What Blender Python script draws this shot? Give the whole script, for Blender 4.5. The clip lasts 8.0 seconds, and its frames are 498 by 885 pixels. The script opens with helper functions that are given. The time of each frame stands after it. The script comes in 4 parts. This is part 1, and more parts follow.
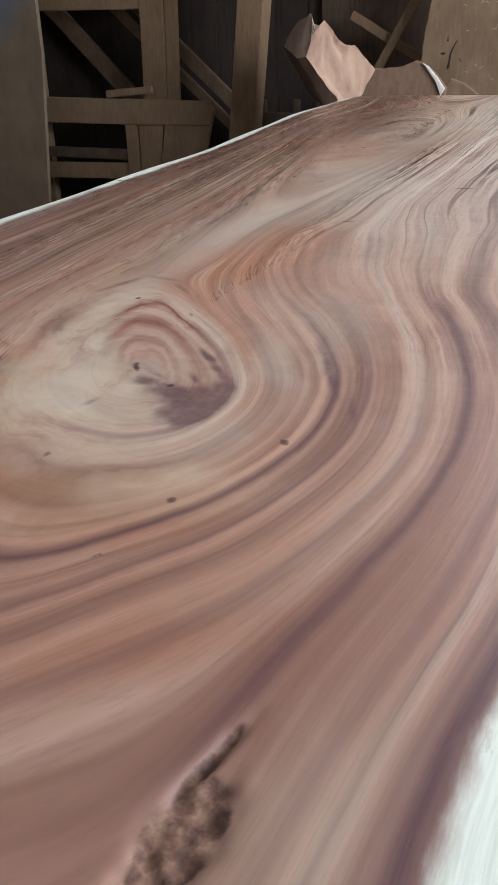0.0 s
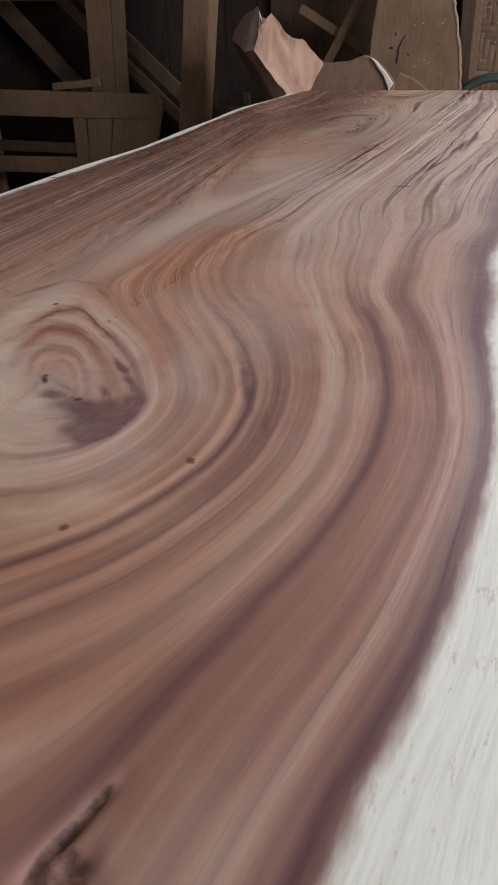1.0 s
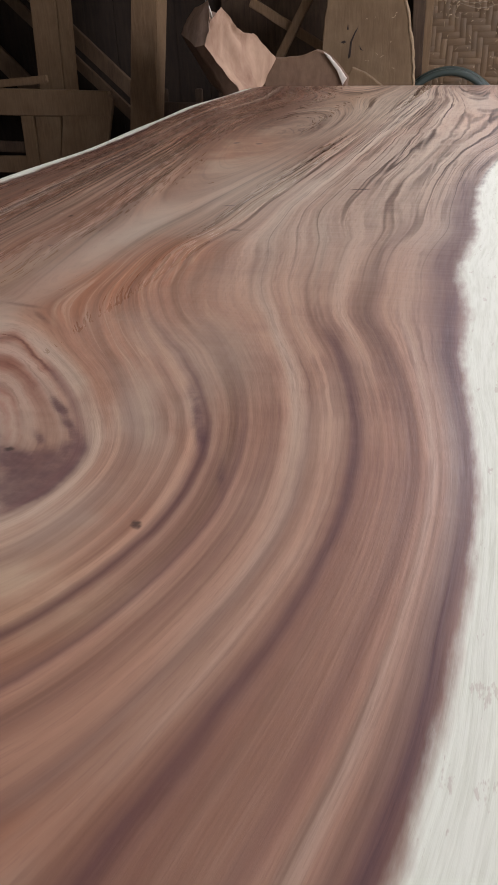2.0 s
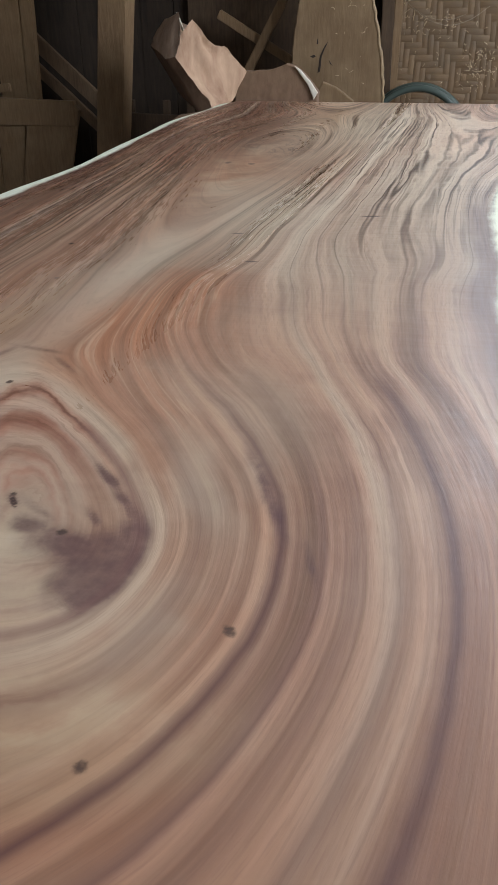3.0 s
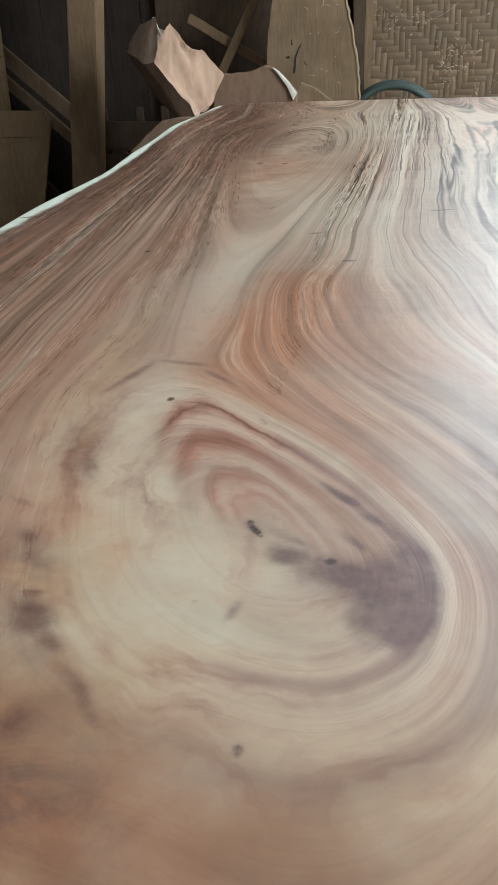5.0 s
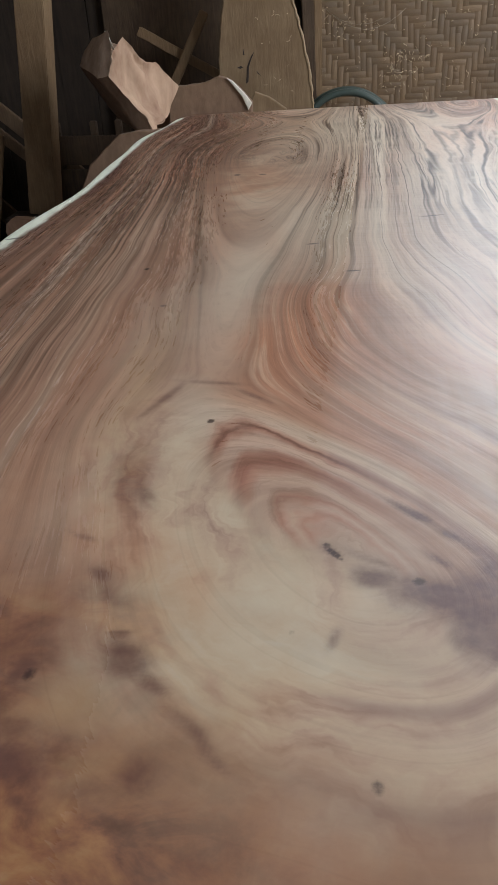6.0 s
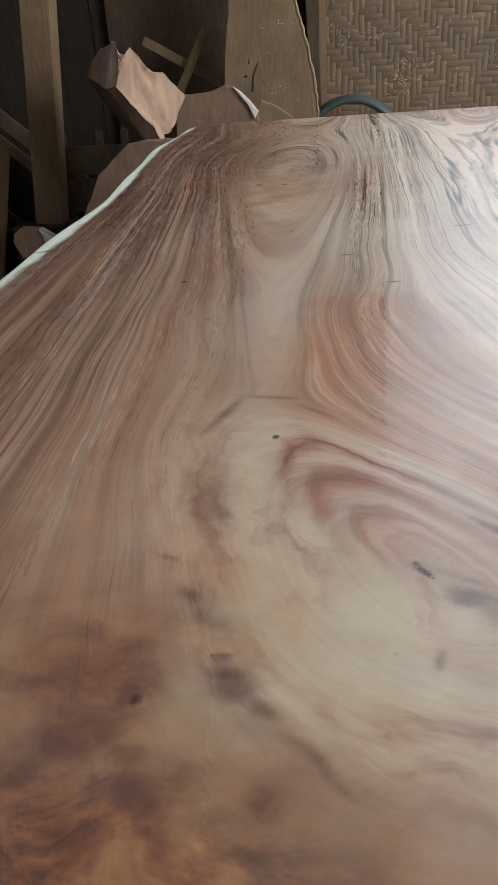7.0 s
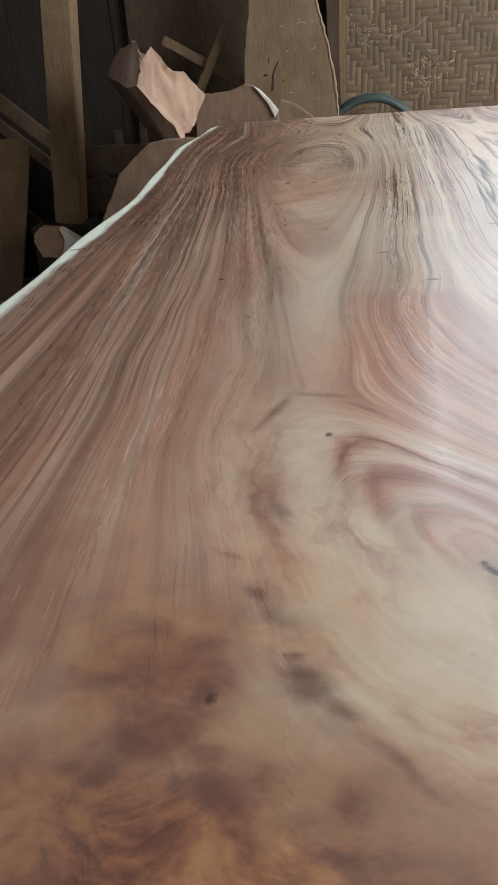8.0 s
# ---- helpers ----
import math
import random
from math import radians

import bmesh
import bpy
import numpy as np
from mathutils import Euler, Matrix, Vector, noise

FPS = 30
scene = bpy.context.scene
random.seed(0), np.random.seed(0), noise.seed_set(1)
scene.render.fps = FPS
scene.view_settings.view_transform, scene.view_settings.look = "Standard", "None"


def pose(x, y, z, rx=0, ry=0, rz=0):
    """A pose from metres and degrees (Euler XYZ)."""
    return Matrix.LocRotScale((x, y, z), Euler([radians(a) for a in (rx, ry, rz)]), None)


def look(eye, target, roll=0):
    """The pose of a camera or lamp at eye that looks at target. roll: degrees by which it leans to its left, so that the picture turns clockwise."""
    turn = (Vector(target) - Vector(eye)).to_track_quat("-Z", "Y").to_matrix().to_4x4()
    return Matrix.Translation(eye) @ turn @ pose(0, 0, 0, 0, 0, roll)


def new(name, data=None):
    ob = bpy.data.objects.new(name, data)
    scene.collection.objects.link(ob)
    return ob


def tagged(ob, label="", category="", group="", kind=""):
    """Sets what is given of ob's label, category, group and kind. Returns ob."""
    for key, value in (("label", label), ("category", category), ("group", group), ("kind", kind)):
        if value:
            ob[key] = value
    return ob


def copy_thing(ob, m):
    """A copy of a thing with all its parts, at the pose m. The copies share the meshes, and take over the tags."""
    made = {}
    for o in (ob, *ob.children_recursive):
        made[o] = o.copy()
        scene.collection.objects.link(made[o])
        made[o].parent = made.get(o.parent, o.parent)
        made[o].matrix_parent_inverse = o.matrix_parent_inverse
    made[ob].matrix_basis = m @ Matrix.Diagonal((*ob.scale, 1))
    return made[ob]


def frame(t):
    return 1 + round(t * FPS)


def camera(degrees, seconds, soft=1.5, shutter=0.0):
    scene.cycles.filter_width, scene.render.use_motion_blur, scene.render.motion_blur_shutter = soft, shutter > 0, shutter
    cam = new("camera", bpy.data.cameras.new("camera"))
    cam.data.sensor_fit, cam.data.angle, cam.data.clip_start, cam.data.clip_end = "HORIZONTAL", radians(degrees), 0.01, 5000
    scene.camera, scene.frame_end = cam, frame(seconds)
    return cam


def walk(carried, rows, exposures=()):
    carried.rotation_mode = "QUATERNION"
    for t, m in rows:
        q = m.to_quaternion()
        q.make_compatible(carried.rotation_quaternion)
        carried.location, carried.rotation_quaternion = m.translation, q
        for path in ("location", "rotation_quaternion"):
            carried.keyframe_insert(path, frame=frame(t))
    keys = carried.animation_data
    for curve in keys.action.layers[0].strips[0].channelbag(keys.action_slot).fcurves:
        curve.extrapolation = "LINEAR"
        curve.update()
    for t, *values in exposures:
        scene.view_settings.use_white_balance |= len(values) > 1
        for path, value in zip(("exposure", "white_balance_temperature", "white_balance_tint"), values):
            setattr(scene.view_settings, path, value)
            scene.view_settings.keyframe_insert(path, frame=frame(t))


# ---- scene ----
cam = camera(35.8, 8.0)
METRES, EYE, TILT, LEAN, TURN = 0.4, 0.9344, 0.0, 0.0, 23.6
ROWS = [
    (0.0, 0.0, 0.0, 0.0, -1.18, -28.68, 2.15),
    (0.5, 0.0238, 0.0155, 0.0004, -1.94, -28.79, 1.87),
    (1.0, 0.0695, 0.0507, 0.0008, -4.12, -29.22, 1.63),
    (1.5, 0.0924, 0.111, -0.003, -5.49, -29.75, 2.08),
    (3.0, -0.0273, 0.3174, 0.0296, -10.27, -29.2, 0.64),
    (3.5, -0.1338, 0.3797, 0.0311, -10.18, -29.07, 1.15),
    (4.0, -0.2099, 0.4191, 0.0152, -11.47, -29.14, 1.28),
    (4.5, -0.2669, 0.4346, 0.0095, -12.96, -29.08, 1.81),
    (5.0, -0.3204, 0.4565, 0.009, -14.33, -28.95, 2.19),
    (6.5, -0.4717, 0.5337, 0.0312, -19.32, -28.36, 3.74),
    (7.0, -0.5084, 0.549, 0.0368, -18.74, -28.14, 3.87),
    (7.5, -0.5257, 0.5665, 0.0312, -17.76, -28.1, 4.12),
    (8.0, -0.559, 0.5727, 0.0337, -17.82, -28.09, 4.1),
]
walk(cam, [(t, pose(0, 0, EYE, TILT, LEAN, TURN) @ pose(METRES * x, METRES * y, METRES * z, 90 + pitch, roll, yaw)) for t, x, y, z, yaw, pitch, roll in ROWS],
     exposures=[(0.0, 0.50, 6050, 16), (0.5, 0.41, 6100, 17), (1.0, -0.05, 6550, 26), (1.5, 0.00, 6750, 26), (3.0, 0.18, 6350, 11), (3.5, 0.46, 6050, 3), (5.0, 0.49, 6080, 4), (5.2, 0.27, 6100, 7), (6.3, -0.11, 6650, 14), (6.5, -0.28, 6750, 16), (7.0, 0.14, 6350, 10), (8.0, 0.31, 6350, 10)])

# ---- world and light ----
world = bpy.data.worlds.new("sky")
scene.world = world
world.use_nodes = True
wn = world.node_tree
sky = wn.nodes.new("ShaderNodeTexSky")
sky.sky_type, sky.sun_disc = "NISHITA", False
sky.sun_elevation, sky.sun_rotation = radians(50), radians(115)
wn.links.new(sky.outputs[0], wn.nodes["Background"].inputs[0])
wn.nodes["Background"].inputs[1].default_value = 0.12
sun = new("sun", bpy.data.lights.new("sun", "SUN"))
sun.data.energy, sun.data.angle, sun.data.color = 2.0, radians(0.5), (1.0, 0.94, 0.86)
sun.matrix_world = look((0, 0, 0), (-math.sin(radians(115)) * math.cos(radians(50)), -math.cos(radians(115)) * math.cos(radians(50)), -math.sin(radians(50))))


def daylight(name, eye, target, wide, high, energy, colour):
    lamp = new(name, bpy.data.lights.new(name, "AREA"))
    lamp.data.shape, lamp.data.size, lamp.data.size_y = "RECTANGLE", wide, high
    lamp.data.energy, lamp.data.color = energy, colour
    lamp.matrix_world = look(eye, target)
    return lamp


daylight("daylight_side_opening", (2.03, 1.25, 1.7), (0.0, 1.25, 1.2), 1.9, 1.4, 106, (0.90, 0.96, 1.0))
daylight("daylight_back_opening", (1.0, 3.66, 2.33), (1.0, 0.0, 2.33), 1.58, 1.28, 50, (0.84, 0.93, 1.0))
daylight("daylight_front_opening", (-0.8, -2.64, 1.7), (-0.8, 0.0, 1.5), 2.9, 1.3, 8, (0.92, 0.96, 1.0))

# ---- materials ----


def material(name, rough=0.7, metal=0.0):
    m = bpy.data.materials.new(name)
    m.use_nodes = True
    b = m.node_tree.nodes["Principled BSDF"]
    b.inputs["Roughness"].default_value = rough
    b.inputs["Metallic"].default_value = metal
    return m, m.node_tree, b


def node(t, kind, **inputs):
    n = t.nodes.new(kind)
    for k, v in inputs.items():
        n.inputs[k].default_value = v
    return n


def ramp(t, source, stops):
    r = t.nodes.new("ShaderNodeValToRGB")
    e = r.color_ramp.elements
    e[0].position, e[0].color = stops[0][0], (*stops[0][1], 1)
    e[1].position, e[1].color = stops[-1][0], (*stops[-1][1], 1)
    for p, c in stops[1:-1]:
        k = e.new(p)
        k.color = (*c, 1)
    t.links.new(source, r.inputs[0])
    return r.outputs[0]


def mixed(t, fac, a, b, how="MIX"):
    m = t.nodes.new("ShaderNodeMix")
    m.data_type, m.blend_type = "RGBA", how
    for s, v in ((m.inputs[0], fac), (m.inputs[6], a), (m.inputs[7], b)):
        if isinstance(v, bpy.types.NodeSocket):
            t.links.new(v, s)
        elif isinstance(v, tuple):
            s.default_value = (*v, 1)
        else:
            s.default_value = v
    return m.outputs[2]


def sums(t, op, a, b=0.0, clamp=False):
    m = t.nodes.new("ShaderNodeMath")
    m.operation, m.use_clamp = op, clamp
    for s, v in ((m.inputs[0], a), (m.inputs[1], b)):
        if isinstance(v, bpy.types.NodeSocket):
            t.links.new(v, s)
        else:
            s.default_value = v
    return m.outputs[0]


def stretched(t, scale, turn=(0, 0, 0)):
    c = t.nodes.new("ShaderNodeTexCoord")
    m = t.nodes.new("ShaderNodeMapping")
    m.inputs["Scale"].default_value = scale
    m.inputs["Rotation"].default_value = turn
    t.links.new(c.outputs["Object"], m.inputs[0])
    return m.outputs[0]


def noise_tex(t, vector, scale, detail=4.0, rough=0.55, distortion=0.0):
    n = node(t, "ShaderNodeTexNoise", Scale=scale, Detail=detail, Roughness=rough, Distortion=distortion)
    if vector:
        t.links.new(vector, n.inputs["Vector"])
    return n.outputs[0]


def bump(t, b, height, strength, distance):
    n = node(t, "ShaderNodeBump", Strength=strength, Distance=distance)
    t.links.new(height, n.inputs["Height"])
    t.links.new(n.outputs[0], b.inputs["Normal"])


def dusty_wood(name, dark, light, grain=(3, 3, 40), rough=0.8, dust=0.25):
    """Rough sawn timber with streaks along its length and pale sawdust on it."""
    m, t, b = material(name, rough)
    streak = noise_tex(t, stretched(t, grain), 6.0, 5.0, 0.6, 0.4)
    blot = noise_tex(t, stretched(t, (1, 1, 1)), 7.0, 5.0, 0.6)
    base = ramp(t, streak, [(0.3, dark), (0.7, light)])
    power = ramp(t, blot, [(0.42, (0, 0, 0)), (0.7, (dust, dust, dust))])
    col = mixed(t, power, base, (0.34, 0.24, 0.14))
    t.links.new(col, b.inputs["Base Color"])
    bump(t, b, sums(t, "ADD", streak, blot), 0.5, 0.004)
    return m


MAT_FRAME = dusty_wood("dusty_board", (0.15, 0.09, 0.045), (0.22, 0.136, 0.07), (25, 25, 2.5))
MAT_DARK = dusty_wood("dark_board", (0.04, 0.023, 0.013), (0.08, 0.047, 0.026), (20, 20, 2), 0.85, 0.1)
MAT_MID = dusty_wood("weathered_board", (0.08, 0.047, 0.026), (0.14, 0.084, 0.046), (20, 20, 2))
MAT_PLANK = dusty_wood("brown_slab", (0.15, 0.093, 0.047), (0.2, 0.128, 0.067), (14, 14, 2), 0.75, 0.35)
MAT_SPLIT = dusty_wood("split_face", (0.22, 0.12, 0.075), (0.47, 0.315, 0.215), (2.2, 2.2, 1.0), 0.85, 0.2)
MAT_CURL = dusty_wood("pale_shaving", (0.42, 0.31, 0.19), (0.68, 0.54, 0.36), (9, 9, 9), 0.7, 0.0)
MAT_BARKED = dusty_wood("barked_side", (0.15, 0.088, 0.055), (0.225, 0.138, 0.088), (9, 9, 4), 0.85, 0.2)
MAT_SHARD = dusty_wood("grey_bark", (0.36, 0.25, 0.185), (0.52, 0.38, 0.29), (9, 9, 4), 0.85, 0.2)
MAT_SAP = dusty_wood("pale_sapwood", (0.6, 0.55, 0.47), (0.75, 0.7, 0.62), (12, 12, 4), 0.7, 0.0)
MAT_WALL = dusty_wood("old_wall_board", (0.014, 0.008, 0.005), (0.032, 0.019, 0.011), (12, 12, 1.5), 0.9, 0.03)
MAT_PALE_WALL = dusty_wood("workshop_wall", (0.2, 0.16, 0.12), (0.3, 0.24, 0.18), (4, 4, 1.5), 0.9, 0.1)
MAT_FLOOR = dusty_wood("dusty_floor", (0.12, 0.09, 0.07), (0.2, 0.16, 0.12), (2, 2, 2), 0.95, 0.5)
MAT_BAMBOO = dusty_wood("bamboo_strip", (0.2, 0.135, 0.075), (0.36, 0.26, 0.15), (60, 60, 3), 0.6, 0.15)
MAT_PANEL = dusty_wood("panel_board", (0.15, 0.105, 0.062), (0.185, 0.132, 0.08), (3, 3, 1), 0.6, 0.2)
# sky's bluish reflection on the panel's upper left, mixed into its base colour
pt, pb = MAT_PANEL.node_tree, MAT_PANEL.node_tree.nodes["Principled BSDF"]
panel_axes = pt.nodes.new("ShaderNodeSeparateXYZ")
pt.links.new(pt.nodes.new("ShaderNodeTexCoord").outputs["Object"], panel_axes.inputs[0])
high = sums(pt, "ADD", sums(pt, "SUBTRACT", panel_axes.outputs[2], sums(pt, "MULTIPLY", panel_axes.outputs[0], 0.9)), sums(pt, "MULTIPLY", noise_tex(pt, stretched(pt, (1, 1, 1)), 9.0, 4.0), 0.12))
sky_sheen_share = ramp(pt, sums(pt, "MULTIPLY", high, 0.25), [(0.758, (0, 0, 0)), (0.812, (0.9, 0.9, 0.9))])
pt.links.new(mixed(pt, sky_sheen_share, pb.inputs["Base Color"].links[0].from_socket, (0.12, 0.155, 0.20)), pb.inputs["Base Color"])
MAT_HOSE = material("green_hose", 0.4)[0]
MAT_HOSE.node_tree.nodes["Principled BSDF"].inputs["Base Color"].default_value = (0.05, 0.07, 0.062, 1)

# ---- builders ----


def part(name, bm, mat, parent=None, label=""):
    me = bpy.data.meshes.new(name)
    bm.normal_update()
    bm.to_mesh(me)
    bm.free()
    me.materials.append(mat)
    ob = new(name, me)
    if parent:
        ob.parent = parent
    return tagged(ob, label)


def thing(name, label, category, group="", at=(0, 0, 0), kind=""):
    ob = new(name)
    ob.location = at
    return tagged(ob, label, category, group, kind)


def box(x0, x1, y0, y1, z0, z1, bevel=0.0):
    bm = bmesh.new()
    bmesh.ops.create_cube(bm, size=1, matrix=Matrix.Translation(((x0 + x1) / 2, (y0 + y1) / 2, (z0 + z1) / 2)) @ Matrix.Diagonal((x1 - x0, y1 - y0, z1 - z0, 1)))
    if bevel:
        bmesh.ops.bevel(bm, geom=bm.edges[:], offset=bevel, segments=2, affect="EDGES")
    return bm


def timber(p0, p1, wide, deep, bevel=0.003, wear=0.0015, seed=0):
    """A sawn board or beam from p0 to p1, wide across the view and deep along y, with slightly uneven edges."""
    a, b = Vector(p0), Vector(p1)
    d = b - a
    bm = bmesh.new()
    n = max(3, int(d.length / 0.06))
    z = d.normalized()
    x = z.cross(Vector((0, 1, 0))).normalized()
    y = z.cross(x)
    rows = []
    for i in range(n + 1):
        c = a + d * i / n
        w = Vector((noise.noise((i * 0.7, seed, 0)), noise.noise((i * 0.7, seed, 5)), 0)) * wear
        rows.append([bm.verts.new(c + x * (sx * wide / 2 + w.x) + y * (sy * deep / 2 + w.y)) for sx, sy in ((-1, -1), (1, -1), (1, 1), (-1, 1))])
    for r, s in zip(rows, rows[1:]):
        for k in range(4):
            bm.faces.new((r[k], r[(k + 1) % 4], s[(k + 1) % 4], s[k]))
    bm.faces.new(rows[0][::-1])
    bm.faces.new(rows[-1])
    bmesh.ops.recalc_face_normals(bm, faces=bm.faces[:])
    if bevel:
        sharp = [e for e in bm.edges if e.calc_face_angle(0) > 0.8]
        bmesh.ops.bevel(bm, geom=sharp, offset=bevel, segments=2, affect="EDGES")
    return bm


def sheet(outline, y, deep, rough=0.0, lean=0.0, seed=0, step=0.02):
    """A flat piece with the given outline in x and z, its front at y, with a ragged rim and a slight lean (y grows with z)."""
    pts = []
    for (x0, z0), (x1, z1) in zip(outline, outline[1:] + outline[:1]):
        n = max(1, int(math.hypot(x1 - x0, z1 - z0) / step)) if rough else 1
        for i in range(n):
            f = i / n
            px, pz = x0 + (x1 - x0) * f, z0 + (z1 - z0) * f
            pts.append((px + rough * noise.noise((px * 40, pz * 40, seed)), pz + rough * noise.noise((px * 40, pz * 40, seed + 9))))
    bm = bmesh.new()
    low = min(p[1] for p in pts)
    front = [bm.verts.new((x, y + (z - low) * lean, z)) for x, z in pts]
    f = bm.faces.new(front)
    out = bmesh.ops.extrude_face_region(bm, geom=[f])
    for v in out["geom"]:
        if isinstance(v, bmesh.types.BMVert):
            v.co.y += deep
    bmesh.ops.recalc_face_normals(bm, faces=bm.faces[:])
    rim = [e for e in bm.edges if len(e.link_faces) == 2 and len(e.link_faces[0].verts) + len(e.link_faces[1].verts) > 8 and e.calc_face_angle(0) > 0.8]
    bmesh.ops.bevel(bm, geom=rim, offset=min(0.003, deep * 0.2), segments=1, affect="EDGES")
    bmesh.ops.triangulate(bm, faces=[f for f in bm.faces if len(f.verts) > 4])
    return bm


# ---- the room ----
TOP = 0.75  # height of the slab's upper face
tagged(part("floor", box(-3.2, 2.0, -2.6, 3.6, -0.1, 0.0), MAT_FLOOR), "dusty brown workshop floor", "floor", kind="structure")
tagged(part("ceiling", box(-3.3, 2.1, -2.7, 3.7, 3.1, 3.2), MAT_PALE_WALL), "plain brown workshop ceiling", "ceiling", kind="structure")
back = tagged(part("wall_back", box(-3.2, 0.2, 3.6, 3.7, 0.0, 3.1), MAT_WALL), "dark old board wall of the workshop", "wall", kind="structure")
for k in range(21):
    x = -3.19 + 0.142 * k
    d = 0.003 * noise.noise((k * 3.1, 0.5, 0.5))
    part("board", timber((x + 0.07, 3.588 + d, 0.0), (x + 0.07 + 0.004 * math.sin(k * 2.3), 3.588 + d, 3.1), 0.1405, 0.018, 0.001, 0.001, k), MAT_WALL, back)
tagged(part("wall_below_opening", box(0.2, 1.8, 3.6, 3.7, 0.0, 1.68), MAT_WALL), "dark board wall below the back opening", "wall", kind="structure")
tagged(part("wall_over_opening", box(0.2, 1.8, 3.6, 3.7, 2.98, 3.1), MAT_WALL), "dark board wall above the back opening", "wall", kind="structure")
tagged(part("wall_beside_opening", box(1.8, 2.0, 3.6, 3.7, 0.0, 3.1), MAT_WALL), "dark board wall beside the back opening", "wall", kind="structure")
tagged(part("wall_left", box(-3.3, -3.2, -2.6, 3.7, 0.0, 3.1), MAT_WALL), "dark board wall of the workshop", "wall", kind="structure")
for name, x0, x1, z0, z1, words in (("wall_front_low", -3.2, 2.0, 0.0, 1.0, "low brown wall below the front opening"), ("wall_front_high", -3.2, 2.0, 2.4, 3.1, "brown wall above the front opening"), ("wall_front_left", -3.2, -2.3, 1.0, 2.4, "brown wall beside the front opening"), ("wall_front_right", 0.7, 2.0, 1.0, 2.4, "brown wall beside the front opening")):
    tagged(part(name, box(x0, x1, -2.7, -2.6, z0, z1), MAT_PALE_WALL), words, "wall", kind="structure")
tagged(part("wall_right_low", box(2.0, 2.1, -2.6, 3.7, 0.0, 0.95), MAT_PALE_WALL), "low brown wall below the side opening", "wall", kind="structure")
tagged(part("wall_right_high", box(2.0, 2.1, -2.6, 3.7, 2.45, 3.1), MAT_PALE_WALL), "brown wall above the side opening", "wall", kind="structure")
tagged(part("wall_right_near", box(2.0, 2.1, -2.6, 0.28, 0.95, 2.45), MAT_PALE_WALL), "brown wall beside the side opening", "wall", kind="structure")
tagged(part("wall_right_far", box(2.0, 2.1, 2.2, 3.7, 0.95, 2.45), MAT_PALE_WALL), "brown wall beside the side opening", "wall", kind="structure")
tagged(part("ground", box(-60, 60, -60, 60, -0.2, -0.11), MAT_FLOOR), "bare brown earth outside the workshop", "ground", kind="structure")

# ---- the live-edge slab ----
NEAR, FAR = -0.25, 2.165


def left_edge(y):
    return -0.592 - 0.022 * math.exp(-(((y - 1.66) / 0.3) ** 2)) + 0.006 * math.sin(5.1 * y + 1.0) + 0.003 * math.sin(17 * y) + 0.03 * max(0.0, (y - 2.05) / 0.12) ** 2


def right_edge(y):
    return 0.085 + 0.03 * max(0.0, y - 0.5) + 0.05 * max(0.0, y - 1.1) + 0.012 * math.sin(3.2 * y + 0.4) + 0.003 * math.sin(14 * y)


# Ring level over the slab's face: distance from the trunk's axis, bent round the knots by soft hills (in tenths of a millimetre).
WIDE = [
    -90, 88, 1050, 887, -108, -193, 113, -86, 731, 340, -183, -12, -71, 81, 830, -1085, 462, -318, -162, 299,
    -133, 763, -269, -114, -122, 209, -163, 470, -113, 100, 79, 133, -391, 482, -79, -438, 20, -292, -487,
    414, 47, -643, -273, 234, 658, -50, 196, -710, 320, -485, -484, 201, 584, -1599,
]
CLOSE = [
    -10, -68, 47, 8, 15, 56, -113, 72, -98, -46, -66, 157, -144, 188, -115, 41, -127, -144, 17, -28, 19, -25,
    10, -123, -144, -127, -156, 33, -94, -48, -60, -129, -124, -187, -28, -226, -243, -13, -83, -173, -148,
    -71, -216, -230, 151, -87, 14, -174, -93, -214, -160, 117, -9, 151, -116, -54, -47, -222, 128, -110, 294,
    -40, 66, -40, -135, 31, -176, 226, 101, 21, 103, -35, -42, -24, -88, 170, -8, 71, 3, 16, -86, 9, -104,
    232, -29, -21, 57, 37,
]


def ring_level(x, y):
    level = np.sqrt((x + 0.30) ** 2 + 0.06 ** 2) - 0.03
    k = 0
    for cy in np.linspace(-0.2, 2.2, 9):
        for cx in np.linspace(-0.62, 0.1, 6):
            level = level + WIDE[k] * 1e-4 * np.exp(-(((x - cx) / 0.14) ** 2) - ((y - cy) / 0.30) ** 2)
            k += 1
    k = 0
    for cy in np.linspace(0.1, 0.72, 11):
        for cx in np.linspace(-0.41, -0.02, 8):
            level = level + CLOSE[k] * 1e-4 * np.exp(-(((x - cx) / 0.06) ** 2) - ((y - cy) / 0.066) ** 2)
            k += 1
    return level


def blot(x, y, cx, cy, a, b, turn=0.0, sharp=1.0):
    """A soft oval stain, a and b its half widths, turned anticlockwise by so many degrees."""
    c, s = math.cos(radians(turn)), math.sin(radians(turn))
    u, v = ((x - cx) * c + (y - cy) * s) / a, ((y - cy) * c - (x - cx) * s) / b
    return np.exp(-((u * u + v * v) ** sharp))


